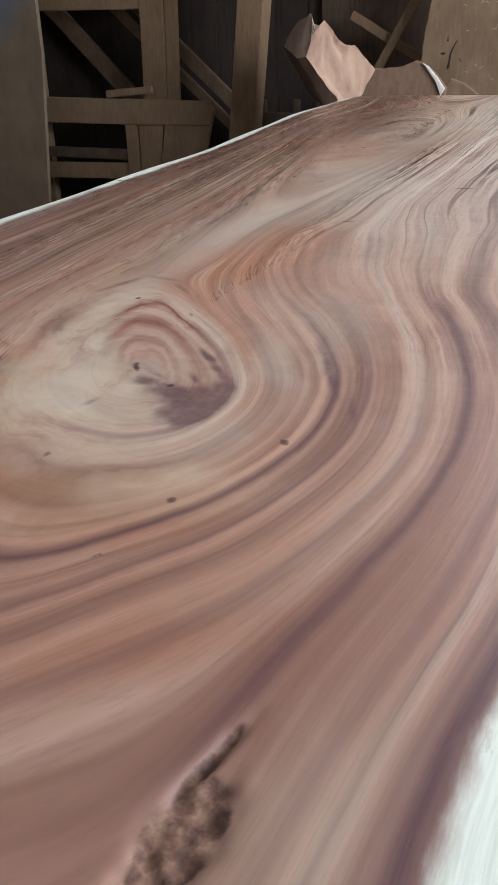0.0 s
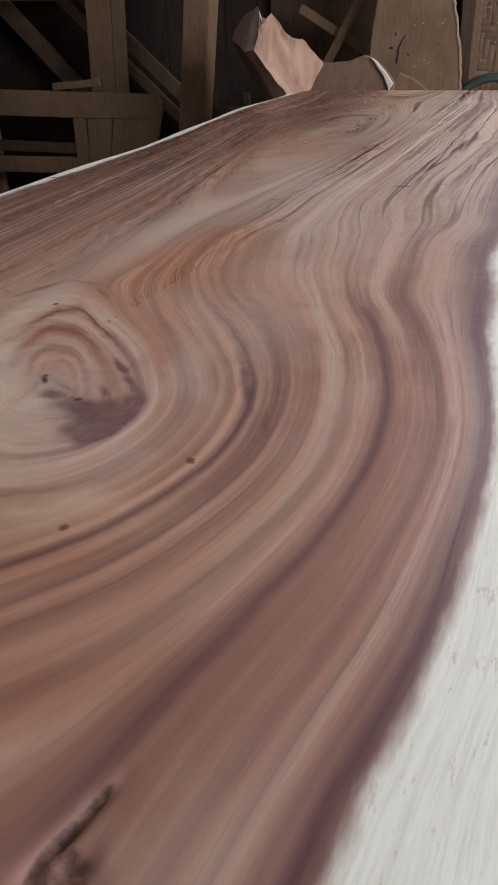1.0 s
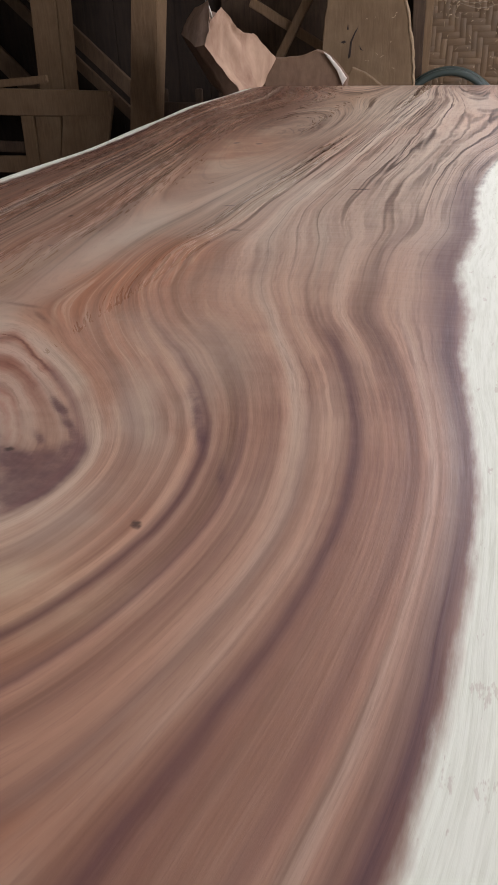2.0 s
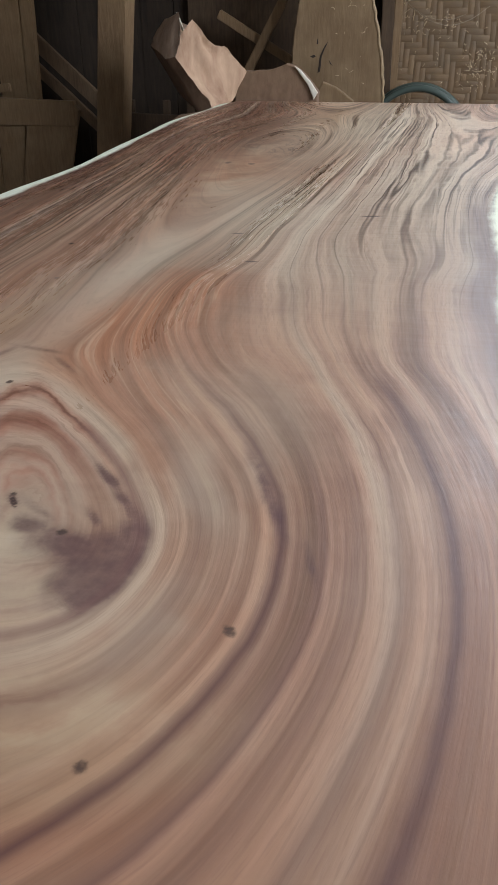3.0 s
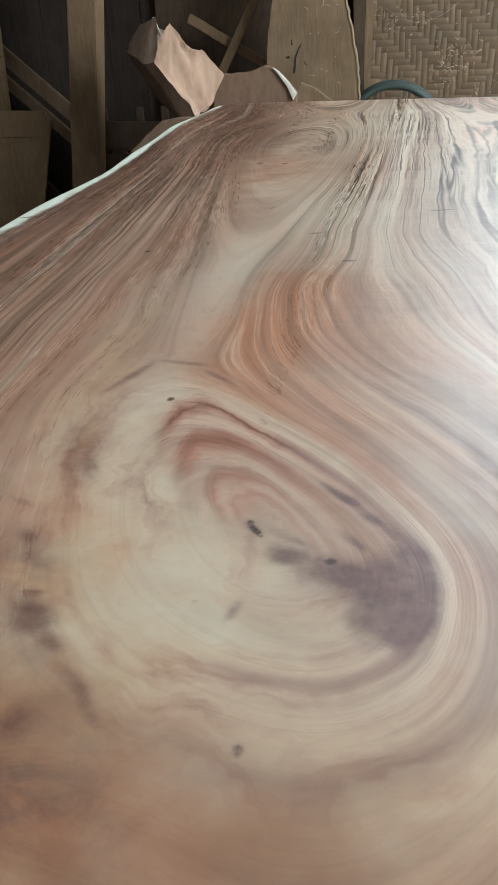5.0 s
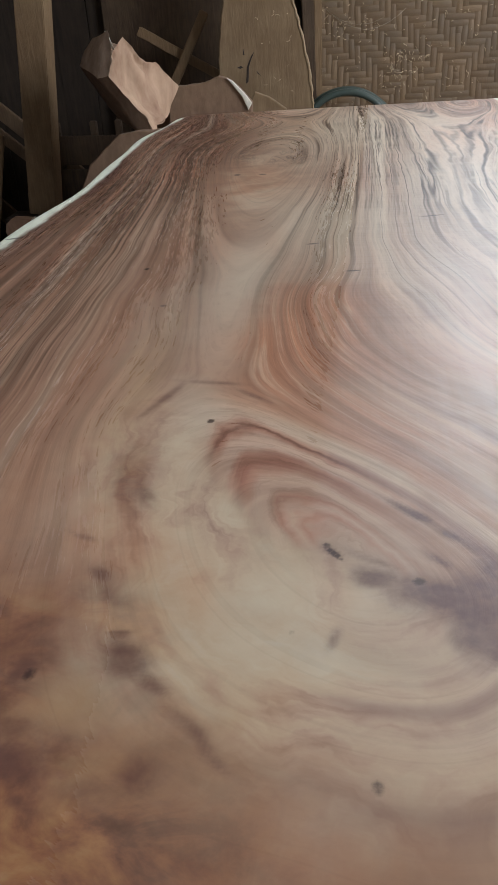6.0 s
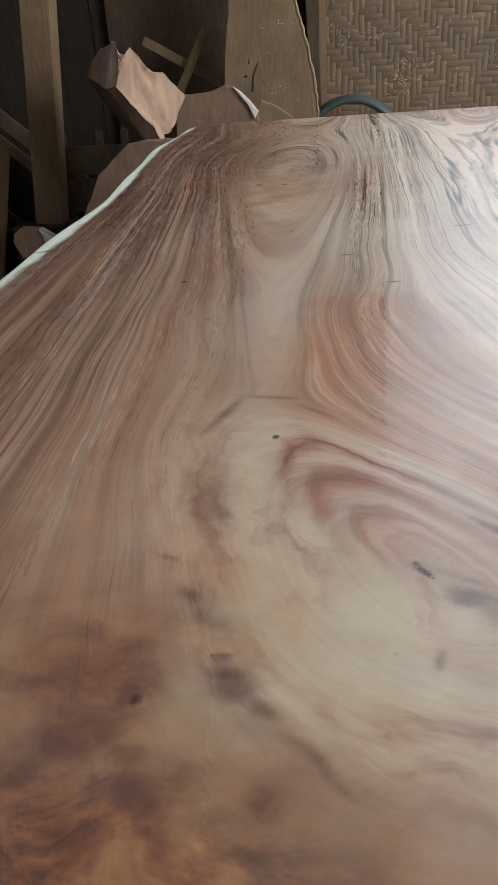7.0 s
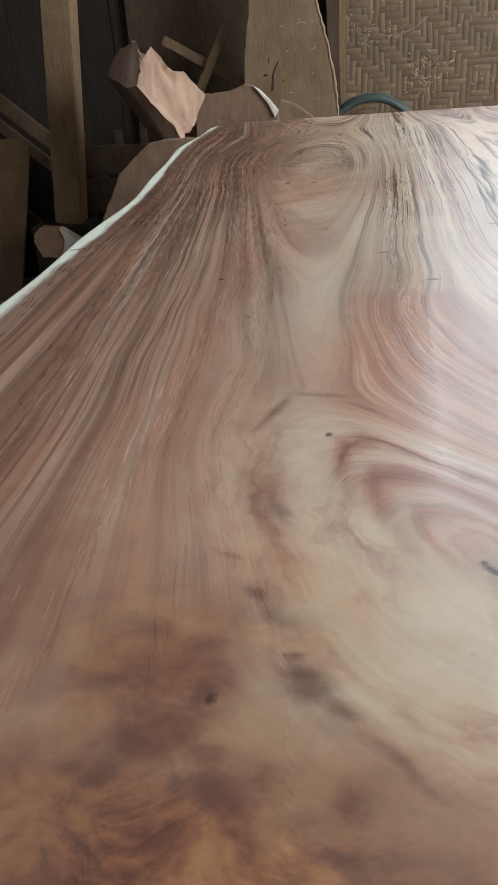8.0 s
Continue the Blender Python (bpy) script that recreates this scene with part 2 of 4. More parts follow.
def wood_fields(x, y):
    """Stains, pores and flaws of the slab, each as a share from 0 to 1."""
    shift = np.array([noise.noise_vector((a * 26, b * 26, 1.7)) * 0.009 + noise.noise_vector((a * 85, b * 85, 4.1)) * 0.004 for a, b in zip(x, y)])

    def stains(rows, ragged=1.0):
        total = np.zeros_like(x)
        for share, *oval in rows:
            total = np.maximum(total, share * blot(x + ragged * shift[:, 0], y + ragged * shift[:, 1], *oval))
        return total
    sway = np.array([noise.noise_vector((a * 20, b * 14, 8.3)) for a, b in zip(x, y)]) * 0.0022
    level = ring_level(x + sway[:, 0], y + sway[:, 1])
    # rings of the large knot: a hook that opens towards its lower left, where the wood turns cloudy
    px, py = x + 2.4 * sway[:, 0] + 0.25 * shift[:, 0] + 0.238, y + 2.4 * sway[:, 1] + 0.25 * shift[:, 1] - 0.378
    turn_in = px + 0.55 * py
    hook_ring = level - 0.0035 * np.exp(-(((turn_in - 0.018) / 0.014) ** 2)) + 0.45 * np.clip(-0.003 - turn_in, 0, 0.05)
    hook = np.clip((0.150 - py) / 0.02, 0, 1) * np.clip((0.0655 - hook_ring) / 0.004, 0, 1) * np.clip((px + 0.027 + 0.55 * py) / 0.014, 0, 1) * np.clip((py + 0.75 * np.clip(px, 0, 1) + 0.002) / 0.012, 0, 1)
    hook = hook * np.clip((0.055 - px) / 0.05, 0.2, 1)
    soft = stains([(1.0, -0.268, 0.343, 0.048, 0.052, 0, 2.0), (1.0, -0.300, 0.375, 0.046, 0.085, 22, 2.2), (1.0, -0.262, 0.305, 0.075, 0.036, -12, 2.0), (0.95, -0.338, 0.455, 0.036, 0.07, 5, 1.8), (0.8, -0.22, 0.262, 0.10, 0.022, 4, 1.6), (0.7, -0.213, 0.325, 0.03, 0.02, -25, 1.6)], 0.8)
    soft = soft * (1 - np.clip(hook * 1.3, 0, 1))
    red = stains([(0.45, -0.372, 0.335, 0.028, 0.035), (0.4, -0.199, 0.432, 0.007, 0.06, 39), (1.0, -0.258, 0.635, 0.045, 0.12, -4, 1.7), (0.7, -0.215, 0.50, 0.022, 0.09, 36), (0.5, -0.19, 0.58, 0.03, 0.10, 25), (0.3, -0.14, 0.6, 0.06, 0.1), (0.55, -0.395, 0.62, 0.02, 0.22, 4),
                  (1.0, -0.11, 0.168, 0.06, 0.017, 40), (0.55, -0.075, 0.2, 0.09, 0.02, 45), (0.4, -0.12, 0.38, 0.02, 0.06, -12), (0.5, -0.385, 0.42, 0.03, 0.09), (0.5, -0.34, 0.262, 0.03, 0.012, -8)])
    red = np.maximum(red, stains([(0.45, -0.305, 0.37, 0.014, 0.04, 35), (0.7, -0.245, 0.24, 0.035, 0.018), (0.5, -0.34, 0.405, 0.016, 0.03, 25), (0.35, -0.03, 0.3, 0.05, 0.2), (0.5, -0.342, 1.25, 0.04, 0.11), (0.3, -0.4, 0.8, 0.025, 0.2, 4), (0.25, -0.5, 1.6, 0.1, 0.4)]))
    red = np.maximum(red, stains([(0.42, -0.08, 0.19, 0.13, 0.08), (0.5, -0.133, 0.30, 0.012, 0.05, -15), (0.65, -0.15, 0.222, 0.05, 0.013, 35), (0.5, -0.335, 0.385, 0.022, 0.03, 30), (0.55, -0.342, 1.24, 0.045, 0.12)]))
    amber = stains([(0.7, -0.34, 0.252, 0.06, 0.022), (1.0, -0.322, 0.293, 0.024, 0.012, -14), (0.6, -0.20, 0.245, 0.07, 0.03, 15), (0.6, -0.285, 0.275, 0.05, 0.03, -20), (0.5, -0.43, 0.25, 0.06, 0.05), (0.65, -0.36, 0.56, 0.016, 0.10), (0.5, -0.16, 0.24, 0.05, 0.02, 30), (0.55, -0.285, 1.85, 0.05, 0.2), (0.55, -0.30, 0.34, 0.02, 0.05, 35), (0.5, -0.265, 0.29, 0.03, 0.02)])
    pale = stains([(0.7, -0.163, 0.42, 0.018, 0.075, 30), (0.5, -0.20, 0.505, 0.028, 0.06, 38), (0.45, -0.128, 0.43, 0.014, 0.06, 22), (0.75, -0.268, 0.348, 0.03, 0.045, 10), (0.65, -0.215, 0.318, 0.035, 0.022, -10), (0.6, -0.29, 0.40, 0.02, 0.06, 10), (0.6, -0.318, 0.52, 0.022, 0.07, 5), (0.8, -0.315, 0.78, 0.036, 0.24), (0.5, -0.305, 0.295, 0.02, 0.008, -35), (0.6, -0.27, 0.31, 0.02, 0.02), (0.5, -0.152, 0.31, 0.014, 0.05, -20), (0.45, -0.2, 0.275, 0.07, 0.016, 20)])
    pale = np.maximum(pale, stains([(0.9, -0.07, 1.2, 0.11, 0.5), (1.0, -0.18, 1.75, 0.18, 0.5), (0.85, -0.24, 0.98, 0.10, 0.2), (0.5, -0.30, 1.0, 0.06, 0.14), (0.5, -0.04, 0.13, 0.02, 0.05, -10), (0.55, -0.13, 0.74, 0.085, 0.25), (0.35, -0.06, 0.42, 0.02, 0.15), (0.6, -0.155, 0.50, 0.04, 0.09, 20), (0.5, -0.225, 0.40, 0.03, 0.05, 30), (0.35, -0.43, 0.9, 0.03, 0.35, 3), (0.5, -0.365, 0.62, 0.03, 0.22), (0.45, -0.37, 0.42, 0.02, 0.06)]))
    cup = np.clip((0.069 - level) / 0.006, 0, 1)
    purple = stains([(1.0, -0.178, 0.338, 0.021, 0.027, 12, 1.6), (1.0, -0.169, 0.357, 0.011, 0.024, 16), (0.85, -0.198, 0.349, 0.022, 0.012, -22), (0.75, -0.221, 0.362, 0.013, 0.007, -28)], 0.55) * cup
    purple = np.maximum(purple, stains([(0.8, -0.311, 0.315, 0.012, 0.009, -25, 1.2), (0.7, -0.299, 0.304, 0.013, 0.0045, -45), (0.5, -0.280, 0.281, 0.022, 0.003, -42), (0.6, -0.3475, 0.3875, 0.008, 0.002, -25), (0.6, -0.334, 0.361, 0.008, 0.004, -42), (0.6, -0.322, 0.349, 0.013, 0.006, -45), (0.65, -0.3155, 0.3285, 0.006, 0.002, 8), (1.0, -0.361, 0.291, 0.015, 0.013, 10)], 0.55))
    purple = np.maximum(purple, stains([(0.4, -0.358, 0.318, 0.024, 0.024, 20), (0.8, -0.349, 0.308, 0.006, 0.005), (0.75, -0.333, 0.274, 0.023, 0.010, -8), (0.6, -0.345, 0.284, 0.02, 0.007, -5), (0.5, -0.294, 0.266, 0.009, 0.008), (0.4, -0.31, 0.262, 0.03, 0.006, -10), (0.42, -0.339, 0.445, 0.014, 0.032, 10), (0.3, -0.327, 0.425, 0.007, 0.02, 20), (0.45, -0.325, 0.425, 0.005, 0.02, 22), (0.5, -0.326, 0.258, 0.01, 0.003, -10)], 0.55))
    hair = stains([(0.95, -0.122, 0.405, 0.0036, 0.034, 23), (0.6, -0.096, 0.360, 0.0022, 0.018, 20), (0.5, -0.139, 0.44, 0.005, 0.016, 23), (1.0, -0.201, 0.404, 0.022, 0.0028, -46), (1.0, -0.184, 0.384, 0.020, 0.003, -48), (0.9, -0.1765, 0.366, 0.003, 0.010), (0.8, -0.196, 0.372, 0.009, 0.0028, -52), (0.7, -0.3365, 0.527, 0.0032, 0.032, -22), (0.6, -0.312, 0.549, 0.024, 0.003, -10), (0.5, -0.284, 0.530, 0.02, 0.003, -42), (0.5, -0.222, 0.372, 0.016, 0.0028, -30), (0.6, -0.238, 0.326, 0.0026, 0.007, -20), (1.0, -0.2385, 0.378, 0.006, 0.0022, -45)], 0.12)
    purple = np.maximum(purple, 0.9 * hair)
    flaw = stains([(1.0, -0.583, 0.944, 0.014, 0.003, 20), (0.8, -0.343, 0.306, 0.003, 0.004), (1.0, -0.2375, 0.3765, 0.008, 0.0017, -52), (0.8, -0.2405, 0.3815, 0.002, 0.003), (0.9, -0.2045, 0.3585, 0.0035, 0.003, -30), (0.9, -0.119, 0.315, 0.0045, 0.0028, -50), (0.8, -0.148, 0.249, 0.0032, 0.0036, 20), (0.7, -0.2255, 0.266, 0.0026, 0.0036), (1.0, -0.406, 0.805, 0.0035, 0.0035, 0), (1.0, -0.370, 0.698, 0.003, 0.003),
                   (1.0, -0.305, 0.496, 0.0025, 0.003), (1.0, -0.219, 0.778, 0.008, 0.0028, 8), (1.0, -0.255, 0.874, 0.008, 0.003, 12), (0.5, -0.253, 0.328, 0.002, 0.004), (0.6, -0.157, 0.203, 0.004, 0.0025, 40), (0.9, -0.372, 1.28, 0.006, 0.012), (0.9, -0.335, 1.275, 0.007, 0.009)], 0.1)
    seam = np.exp(-(((y - 0.977 - 0.18 * (x + 0.14) - 0.006 * np.sin(60 * x)) / 0.0024) ** 2)) * np.clip((x + 0.2) / 0.03, 0, 1) * np.clip((-0.03 - x) / 0.02, 0, 1) * (0.35 + 0.35 * np.sin(47 * x + 1) + 0.3 * np.sin(131 * x))
    flaw = np.maximum(flaw, np.clip(seam, 0, 1))
    pocket = np.clip(1.5 * stains([(1.0, -0.071, 0.106, 0.0088, 0.019, -12, 1.4), (0.8, -0.0735, 0.130, 0.0022, 0.018, -14)], 0.1), 0, 1)
    reach = 0.62 + 0.6 * np.clip((x + 0.09) / 0.05, 0, 1)
    lines = np.clip((x + 0.27) / 0.06, 0, 1) * np.clip((reach - y) / 0.25, 0, 1)
    lines = np.maximum(lines, 0.35 * np.clip((-0.44 - x) / 0.05, 0, 1))
    lines = lines * (1 - 0.75 * blot(x, y, -0.105, 0.085, 0.035, 0.055, -35))
    even = np.clip((x + 0.22) / 0.06, 0, 1) * np.clip((1.25 - y) / 0.3, 0, 1)
    brown = stains([(0.15, -0.201, 0.431, 0.006, 0.06, 39), (0.22, -0.222, 0.318, 0.03, 0.010, -22), (0.2, -0.255, 0.33, 0.012, 0.02, 30), (0.45, -0.25, 0.238, 0.022, 0.012), (0.5, -0.292, 0.268, 0.02, 0.024, -35), (1.0, -0.385, 0.248, 0.085, 0.042), (0.75, -0.385, 0.31, 0.04, 0.05, 10), (0.42, -0.09, 0.165, 0.13, 0.07, 35), (0.55, -0.46, 0.36, 0.06, 0.1), (0.3, -0.10, 0.10, 0.09, 0.05, 30), (1.0, -0.33, 0.232, 0.09, 0.035), (0.5, -0.335, 0.272, 0.03, 0.014, -8), (0.45, -0.22, 0.232, 0.08, 0.02), (0.65, -0.55, 1.2, 0.045, 0.9), (0.45, -0.485, 0.7, 0.04, 0.4), (0.55, -0.46, 1.9, 0.09, 0.4), (0.6, -0.41, 1.6, 0.06, 0.4)])
    cloudy = stains([(1.0, -0.35, 0.29, 0.10, 0.09), (0.9, -0.25, 0.25, 0.10, 0.05), (0.9, -0.262, 0.335, 0.055, 0.045), (0.7, -0.335, 0.44, 0.04, 0.08), (0.6, -0.41, 0.40, 0.06, 0.08), (1.0, -0.335, 1.30, 0.08, 0.34, 0, 1.6), (0.8, -0.235, 0.38, 0.06, 0.07, 25)])
    burl = stains([(0.75, -0.375, 0.315, 0.034, 0.045, 8, 1.6), (1.0, -0.375, 0.255, 0.085, 0.034, 0, 2.0), (0.95, -0.325, 0.245, 0.07, 0.028, -5, 1.5), (0.9, -0.362, 0.292, 0.024, 0.020, 0, 1.5), (0.65, -0.385, 0.325, 0.035, 0.05, 10), (0.55, -0.318, 0.335, 0.016, 0.035, 40), (0.5, -0.335, 0.44, 0.014, 0.03, 10), (0.35, -0.275, 0.25, 0.05, 0.025), (0.35, -0.30, 0.29, 0.03, 0.015, -40)], 0.8)
    torn = stains([(1.0, -0.375, 1.50, 0.03, 0.10), (1.0, -0.30, 1.43, 0.035, 0.08)])
    figure = np.clip((y - 0.55) / 0.6, 0, 1)
    figure = figure * (1 - 0.92 * blot(x, y, -0.335, 1.26, 0.08, 0.38, 0, 1.6))
    figure = figure * (1 - 0.75 * blot(x, y, -0.315, 0.88, 0.04, 0.17))
    wavy = 0.2 + 0.3 * np.clip((x + 0.36) / 0.1, 0, 1) * np.clip((y - 0.75) / 0.5, 0, 1)
    calm = np.clip((-0.35 - x) / 0.05, 0, 1) * np.clip((1.15 - y) / 0.4, 0, 1)
    dusty = np.clip((y - 0.738 - 0.02 * (x + 0.25) + 0.3 * shift[:, 1]) / 0.016, 0, 1) * np.clip((x + 0.315) / 0.03, 0, 1) * np.clip((1.5 - y) / 0.6, 0, 1)
    figure = np.maximum(figure, 0.85 * np.clip((-0.37 - x) / 0.08, 0, 1) * np.clip((y - 0.33) / 0.25, 0, 1)) * (1 - soft)
    cloudy = np.maximum(cloudy, soft)
    return {"ring": level, "red": red, "amber": amber, "pale": pale, "purple": purple, "flaw": flaw, "pocket": pocket, "lines": lines, "torn": torn, "figure": figure, "brown": brown, "cloudy": cloudy, "wavy": wavy, "even": even, "hook": hook, "hook_ring": hook_ring, "soft": soft, "dusty": dusty, "calm": calm, "burl": burl}


def slab_wood():
    m, t, b = material("sanded_slab_wood", 0.36)
    link = t.links.new

    def field(name):
        a = t.nodes.new("ShaderNodeAttribute")
        a.attribute_name = name
        return a.outputs["Fac"]
    place = t.nodes.new("ShaderNodeTexCoord").outputs["Object"]
    axes = t.nodes.new("ShaderNodeSeparateXYZ")
    link(place, axes.inputs[0])

    def along(level, across, kx, ky, scale=1.0, detail=3.0, rough=0.55):
        """Noise that changes quickly across the rings and slowly along them."""
        v = t.nodes.new("ShaderNodeCombineXYZ")
        for s, src, k in zip(v.inputs, (level, axes.outputs[0], axes.outputs[1]), (across, kx, ky)):
            link(sums(t, "MULTIPLY", src, k), s)
        return noise_tex(t, v.outputs[0], scale, detail, rough)

    def step(value, low, high):
        r = t.nodes.new("ShaderNodeMapRange")
        r.interpolation_type = "SMOOTHSTEP"
        link(value, r.inputs[0])
        r.inputs[1].default_value, r.inputs[2].default_value = low, high
        return r.outputs[0]

    mid = lambda n, k: sums(t, "MULTIPLY", sums(t, "SUBTRACT", n, 0.5), k)
    times = lambda a, c: sums(t, "MULTIPLY", a, c)
    wav = sums(t, "ADD", mid(noise_tex(t, stretched(t, (9, 3, 1)), 1.0, 2.0), 0.014), mid(noise_tex(t, stretched(t, (34, 9, 1)), 1.0, 2.0), 0.004))
    figure = field("figure")
    u = sums(t, "ADD", field("ring"), times(wav, field("wavy")))
    broad = along(u, 48, 1.6, 1.0, 1.0, 2.5)
    streak = along(u, 120, 3.0, 1.6, 1.0, 3.0, 0.55)
    fine = along(u, 520, 42, 26, 1.0, 4.0, 0.65)
    pores = along(u, 1500, 90, 60, 1.0, 2.0)
    cloud = noise_tex(t, place, 6.0, 4.0, 0.55)
    col = ramp(t, broad, [(0.33, (0.19, 0.095, 0.06)), (0.44, (0.37, 0.19, 0.125)), (0.54, (0.505, 0.295, 0.195)), (0.66, (0.58, 0.46, 0.35))])
    col = mixed(t, times(step(cloud, 0.35, 0.7), 0.3), col, (0.5, 0.34, 0.25))
    col = mixed(t, times(field("even"), 0.28), col, (0.53, 0.335, 0.235))
    blur = ramp(t, noise_tex(t, place, 17.0, 6.0, 0.6, 0.8), [(0.34, (0.21, 0.105, 0.065)), (0.45, (0.38, 0.22, 0.14)), (0.54, (0.5, 0.34, 0.225)), (0.64, (0.58, 0.46, 0.33))])
    col = mixed(t, times(field("cloudy"), 0.85), col, blur)
    # cloudy wood that drifts round the open side of the large knot
    drift = sums(t, "ADD", field("ring"), sums(t, "ADD", mid(noise_tex(t, place, 16.0, 3.0, 0.5, 0.6), 0.05), mid(noise_tex(t, place, 55.0, 4.0, 0.6), 0.012)))
    drift_tone = ramp(t, sums(t, "ADD", times(along(drift, 60, 10, 7, 1.0, 4.0, 0.6), 0.75), times(noise_tex(t, place, 30.0, 5.0, 0.6, 0.8), 0.25)), [(0.33, (0.17, 0.09, 0.07)), (0.41, (0.36, 0.215, 0.155)), (0.47, (0.52, 0.36, 0.26)), (0.54, (0.62, 0.48, 0.335)), (0.62, (0.66, 0.555, 0.405)), (0.7, (0.69, 0.61, 0.49))])
    col = mixed(t, times(field("soft"), 0.92), col, drift_tone)
    # stains in the heartwood
    mott = step(along(u, 130, 5, 3, 1.0, 4.0, 0.6), 0.25, 0.62)
    smear = step(noise_tex(t, place, 28.0, 6.0, 0.62, 0.6), 0.32, 0.62)
    mott = sums(t, "ADD", times(mott, sums(t, "SUBTRACT", 1.0, field("cloudy"))), times(smear, field("cloudy")))
    open_share = sums(t, "SUBTRACT", 1.0, times(field("soft"), 0.7))
    col = mixed(t, times(times(field("pale"), open_share), sums(t, "ADD", times(mott, 0.25), 0.68)), col, (0.575, 0.495, 0.385))
    col = mixed(t, times(field("amber"), sums(t, "ADD", times(mott, 0.4), 0.4)), col, (0.48, 0.295, 0.155))
    col = mixed(t, times(field("red"), sums(t, "ADD", times(mott, 0.6), 0.26)), col, (0.50, 0.235, 0.135))
    col = mixed(t, times(field("brown"), sums(t, "ADD", times(mott, 0.55), 0.42)), col, (0.165, 0.066, 0.038))
    # mottled burr wood
    tilt = t.nodes.new("ShaderNodeMapping")
    tilt.inputs["Rotation"].default_value, tilt.inputs["Scale"].default_value = (0, 0, radians(35)), (0.8, 1.05, 1)
    link(place, tilt.inputs[0])
    burr = sums(t, "ADD", times(noise_tex(t, tilt.outputs[0], 40.0, 6.0, 0.62, 0.5), 0.8), times(noise_tex(t, tilt.outputs[0], 130.0, 5.0, 0.65), 0.2))
    burr_tone = ramp(t, burr, [(0.34, (0.06, 0.024, 0.02)), (0.43, (0.145, 0.06, 0.042)), (0.5, (0.285, 0.12, 0.066)), (0.58, (0.40, 0.195, 0.09)), (0.68, (0.47, 0.28, 0.14))])
    col = mixed(t, times(field("burl"), 0.85), col, burr_tone)
    # hooked rings of the large knot
    nw = sums(t, "ADD", field("hook_ring"), mid(noise_tex(t, place, 70.0, 4.0, 0.6), 0.005))
    pins = ramp(t, times(nw, 12), [(p * 12, c) for p, c in ((0.0, (0.55, 0.44, 0.33)), (0.0255, (0.53, 0.40, 0.30)), (0.0280, (0.40, 0.20, 0.14)), (0.0298, (0.52, 0.36, 0.27)), (0.0325, (0.37, 0.175, 0.12)), (0.0345, (0.50, 0.35, 0.26)), (0.0385, (0.52, 0.375, 0.285)), (0.0415, (0.43, 0.235, 0.165)), (0.0445, (0.31, 0.125, 0.085)), (0.0480, (0.41, 0.21, 0.15)), (0.0505, (0.53, 0.385, 0.295)), (0.0545, (0.51, 0.36, 0.27)), (0.0570, (0.37, 0.19, 0.13)), (0.0590, (0.20, 0.08, 0.055)), (0.0606, (0.42, 0.24, 0.17)), (0.064, (0.53, 0.40, 0.30)))])
    hair_ring = ramp(t, along(nw, 420, 9, 7, 1.0, 3.0, 0.6), [(0.33, (0.62, 0.52, 0.48)), (0.5, (1, 1, 1)), (0.7, (1.1, 1.1, 1.1))])
    pins = mixed(t, 0.6, mixed(t, 0.12, pins, (0.62, 0.36, 0.26)), hair_ring, "MULTIPLY")
    col = mixed(t, times(field("hook"), sums(t, "ADD", times(step(noise_tex(t, place, 45.0, 4.0, 0.6), 0.3, 0.6), 0.22), 0.72)), col, pins)
    stripe = times(step(sums(t, "ABSOLUTE", sums(t, "SUBTRACT", along(u, 85, 3, 2, 1.0, 3.0), 0.5)), 0.03, 0.004), times(step(field("red"), 0.25, 0.6), step(axes.outputs[1], 0.4, 0.47)))
    col = mixed(t, times(stripe, 0.5), col, (0.58, 0.41, 0.29))
    dark_stripe = times(step(sums(t, "ABSOLUTE", sums(t, "SUBTRACT", along(u, 120, 5, 4, 1.0, 3.0), 0.46)), 0.026, 0.003), times(step(field("red"), 0.2, 0.6), step(axes.outputs[1], 0.4, 0.47)))
    col = mixed(t, times(dark_stripe, 0.15), col, (0.26, 0.09, 0.05))
    # streaks and thin dark rings
    tone = ramp(t, streak, [(0.30, (0.46, 0.385, 0.36)), (0.46, (0.95, 0.93, 0.92)), (0.68, (1.18, 1.18, 1.18))])
    clear = sums(t, "SUBTRACT", 1.0, times(sums(t, "MAXIMUM", sums(t, "MAXIMUM", field("pale"), field("cloudy")), field("amber")), sums(t, "SUBTRACT", 1.0, times(figure, 0.7))))
    clear = times(clear, sums(t, "SUBTRACT", 1.0, times(field("soft"), 0.85)))
    col = mixed(t, times(sums(t, "ADD", times(clear, 0.85), 0.06), 0.9), col, tone, "MULTIPLY")
    crisp = ramp(t, along(u, 150, 4, 1.8, 1.0, 3.0, 0.58), [(0.32, (0.42, 0.35, 0.32)), (0.45, (0.88, 0.86, 0.84)), (0.53, (1.03, 1.03, 1.03)), (0.68, (1.16, 1.16, 1.15))])
    col = mixed(t, sums(t, "MAXIMUM", times(figure, sums(t, "SUBTRACT", 0.8, times(field("red"), 0.4))), times(times(clear, 0.6), sums(t, "ADD", times(step(axes.outputs[1], 0.28, 0.55), 0.4), 0.6))), col, crisp, "MULTIPLY")
    # pale dust on the part that has not been sanded yet
    col = mixed(t, times(field("dusty"), sums(t, "ADD", times(streak, 0.35), 0.1)), col, (0.56, 0.45, 0.34))
    thin = along(u, 78, 1.2, 0.6, 1.0, 2.0)
    edge = sums(t, "ABSOLUTE", sums(t, "SUBTRACT", thin, 0.5))
    thin_line = times(step(edge, 0.028, 0.004), step(noise_tex(t, place, 6.0, 2.0), 0.25, 0.5))
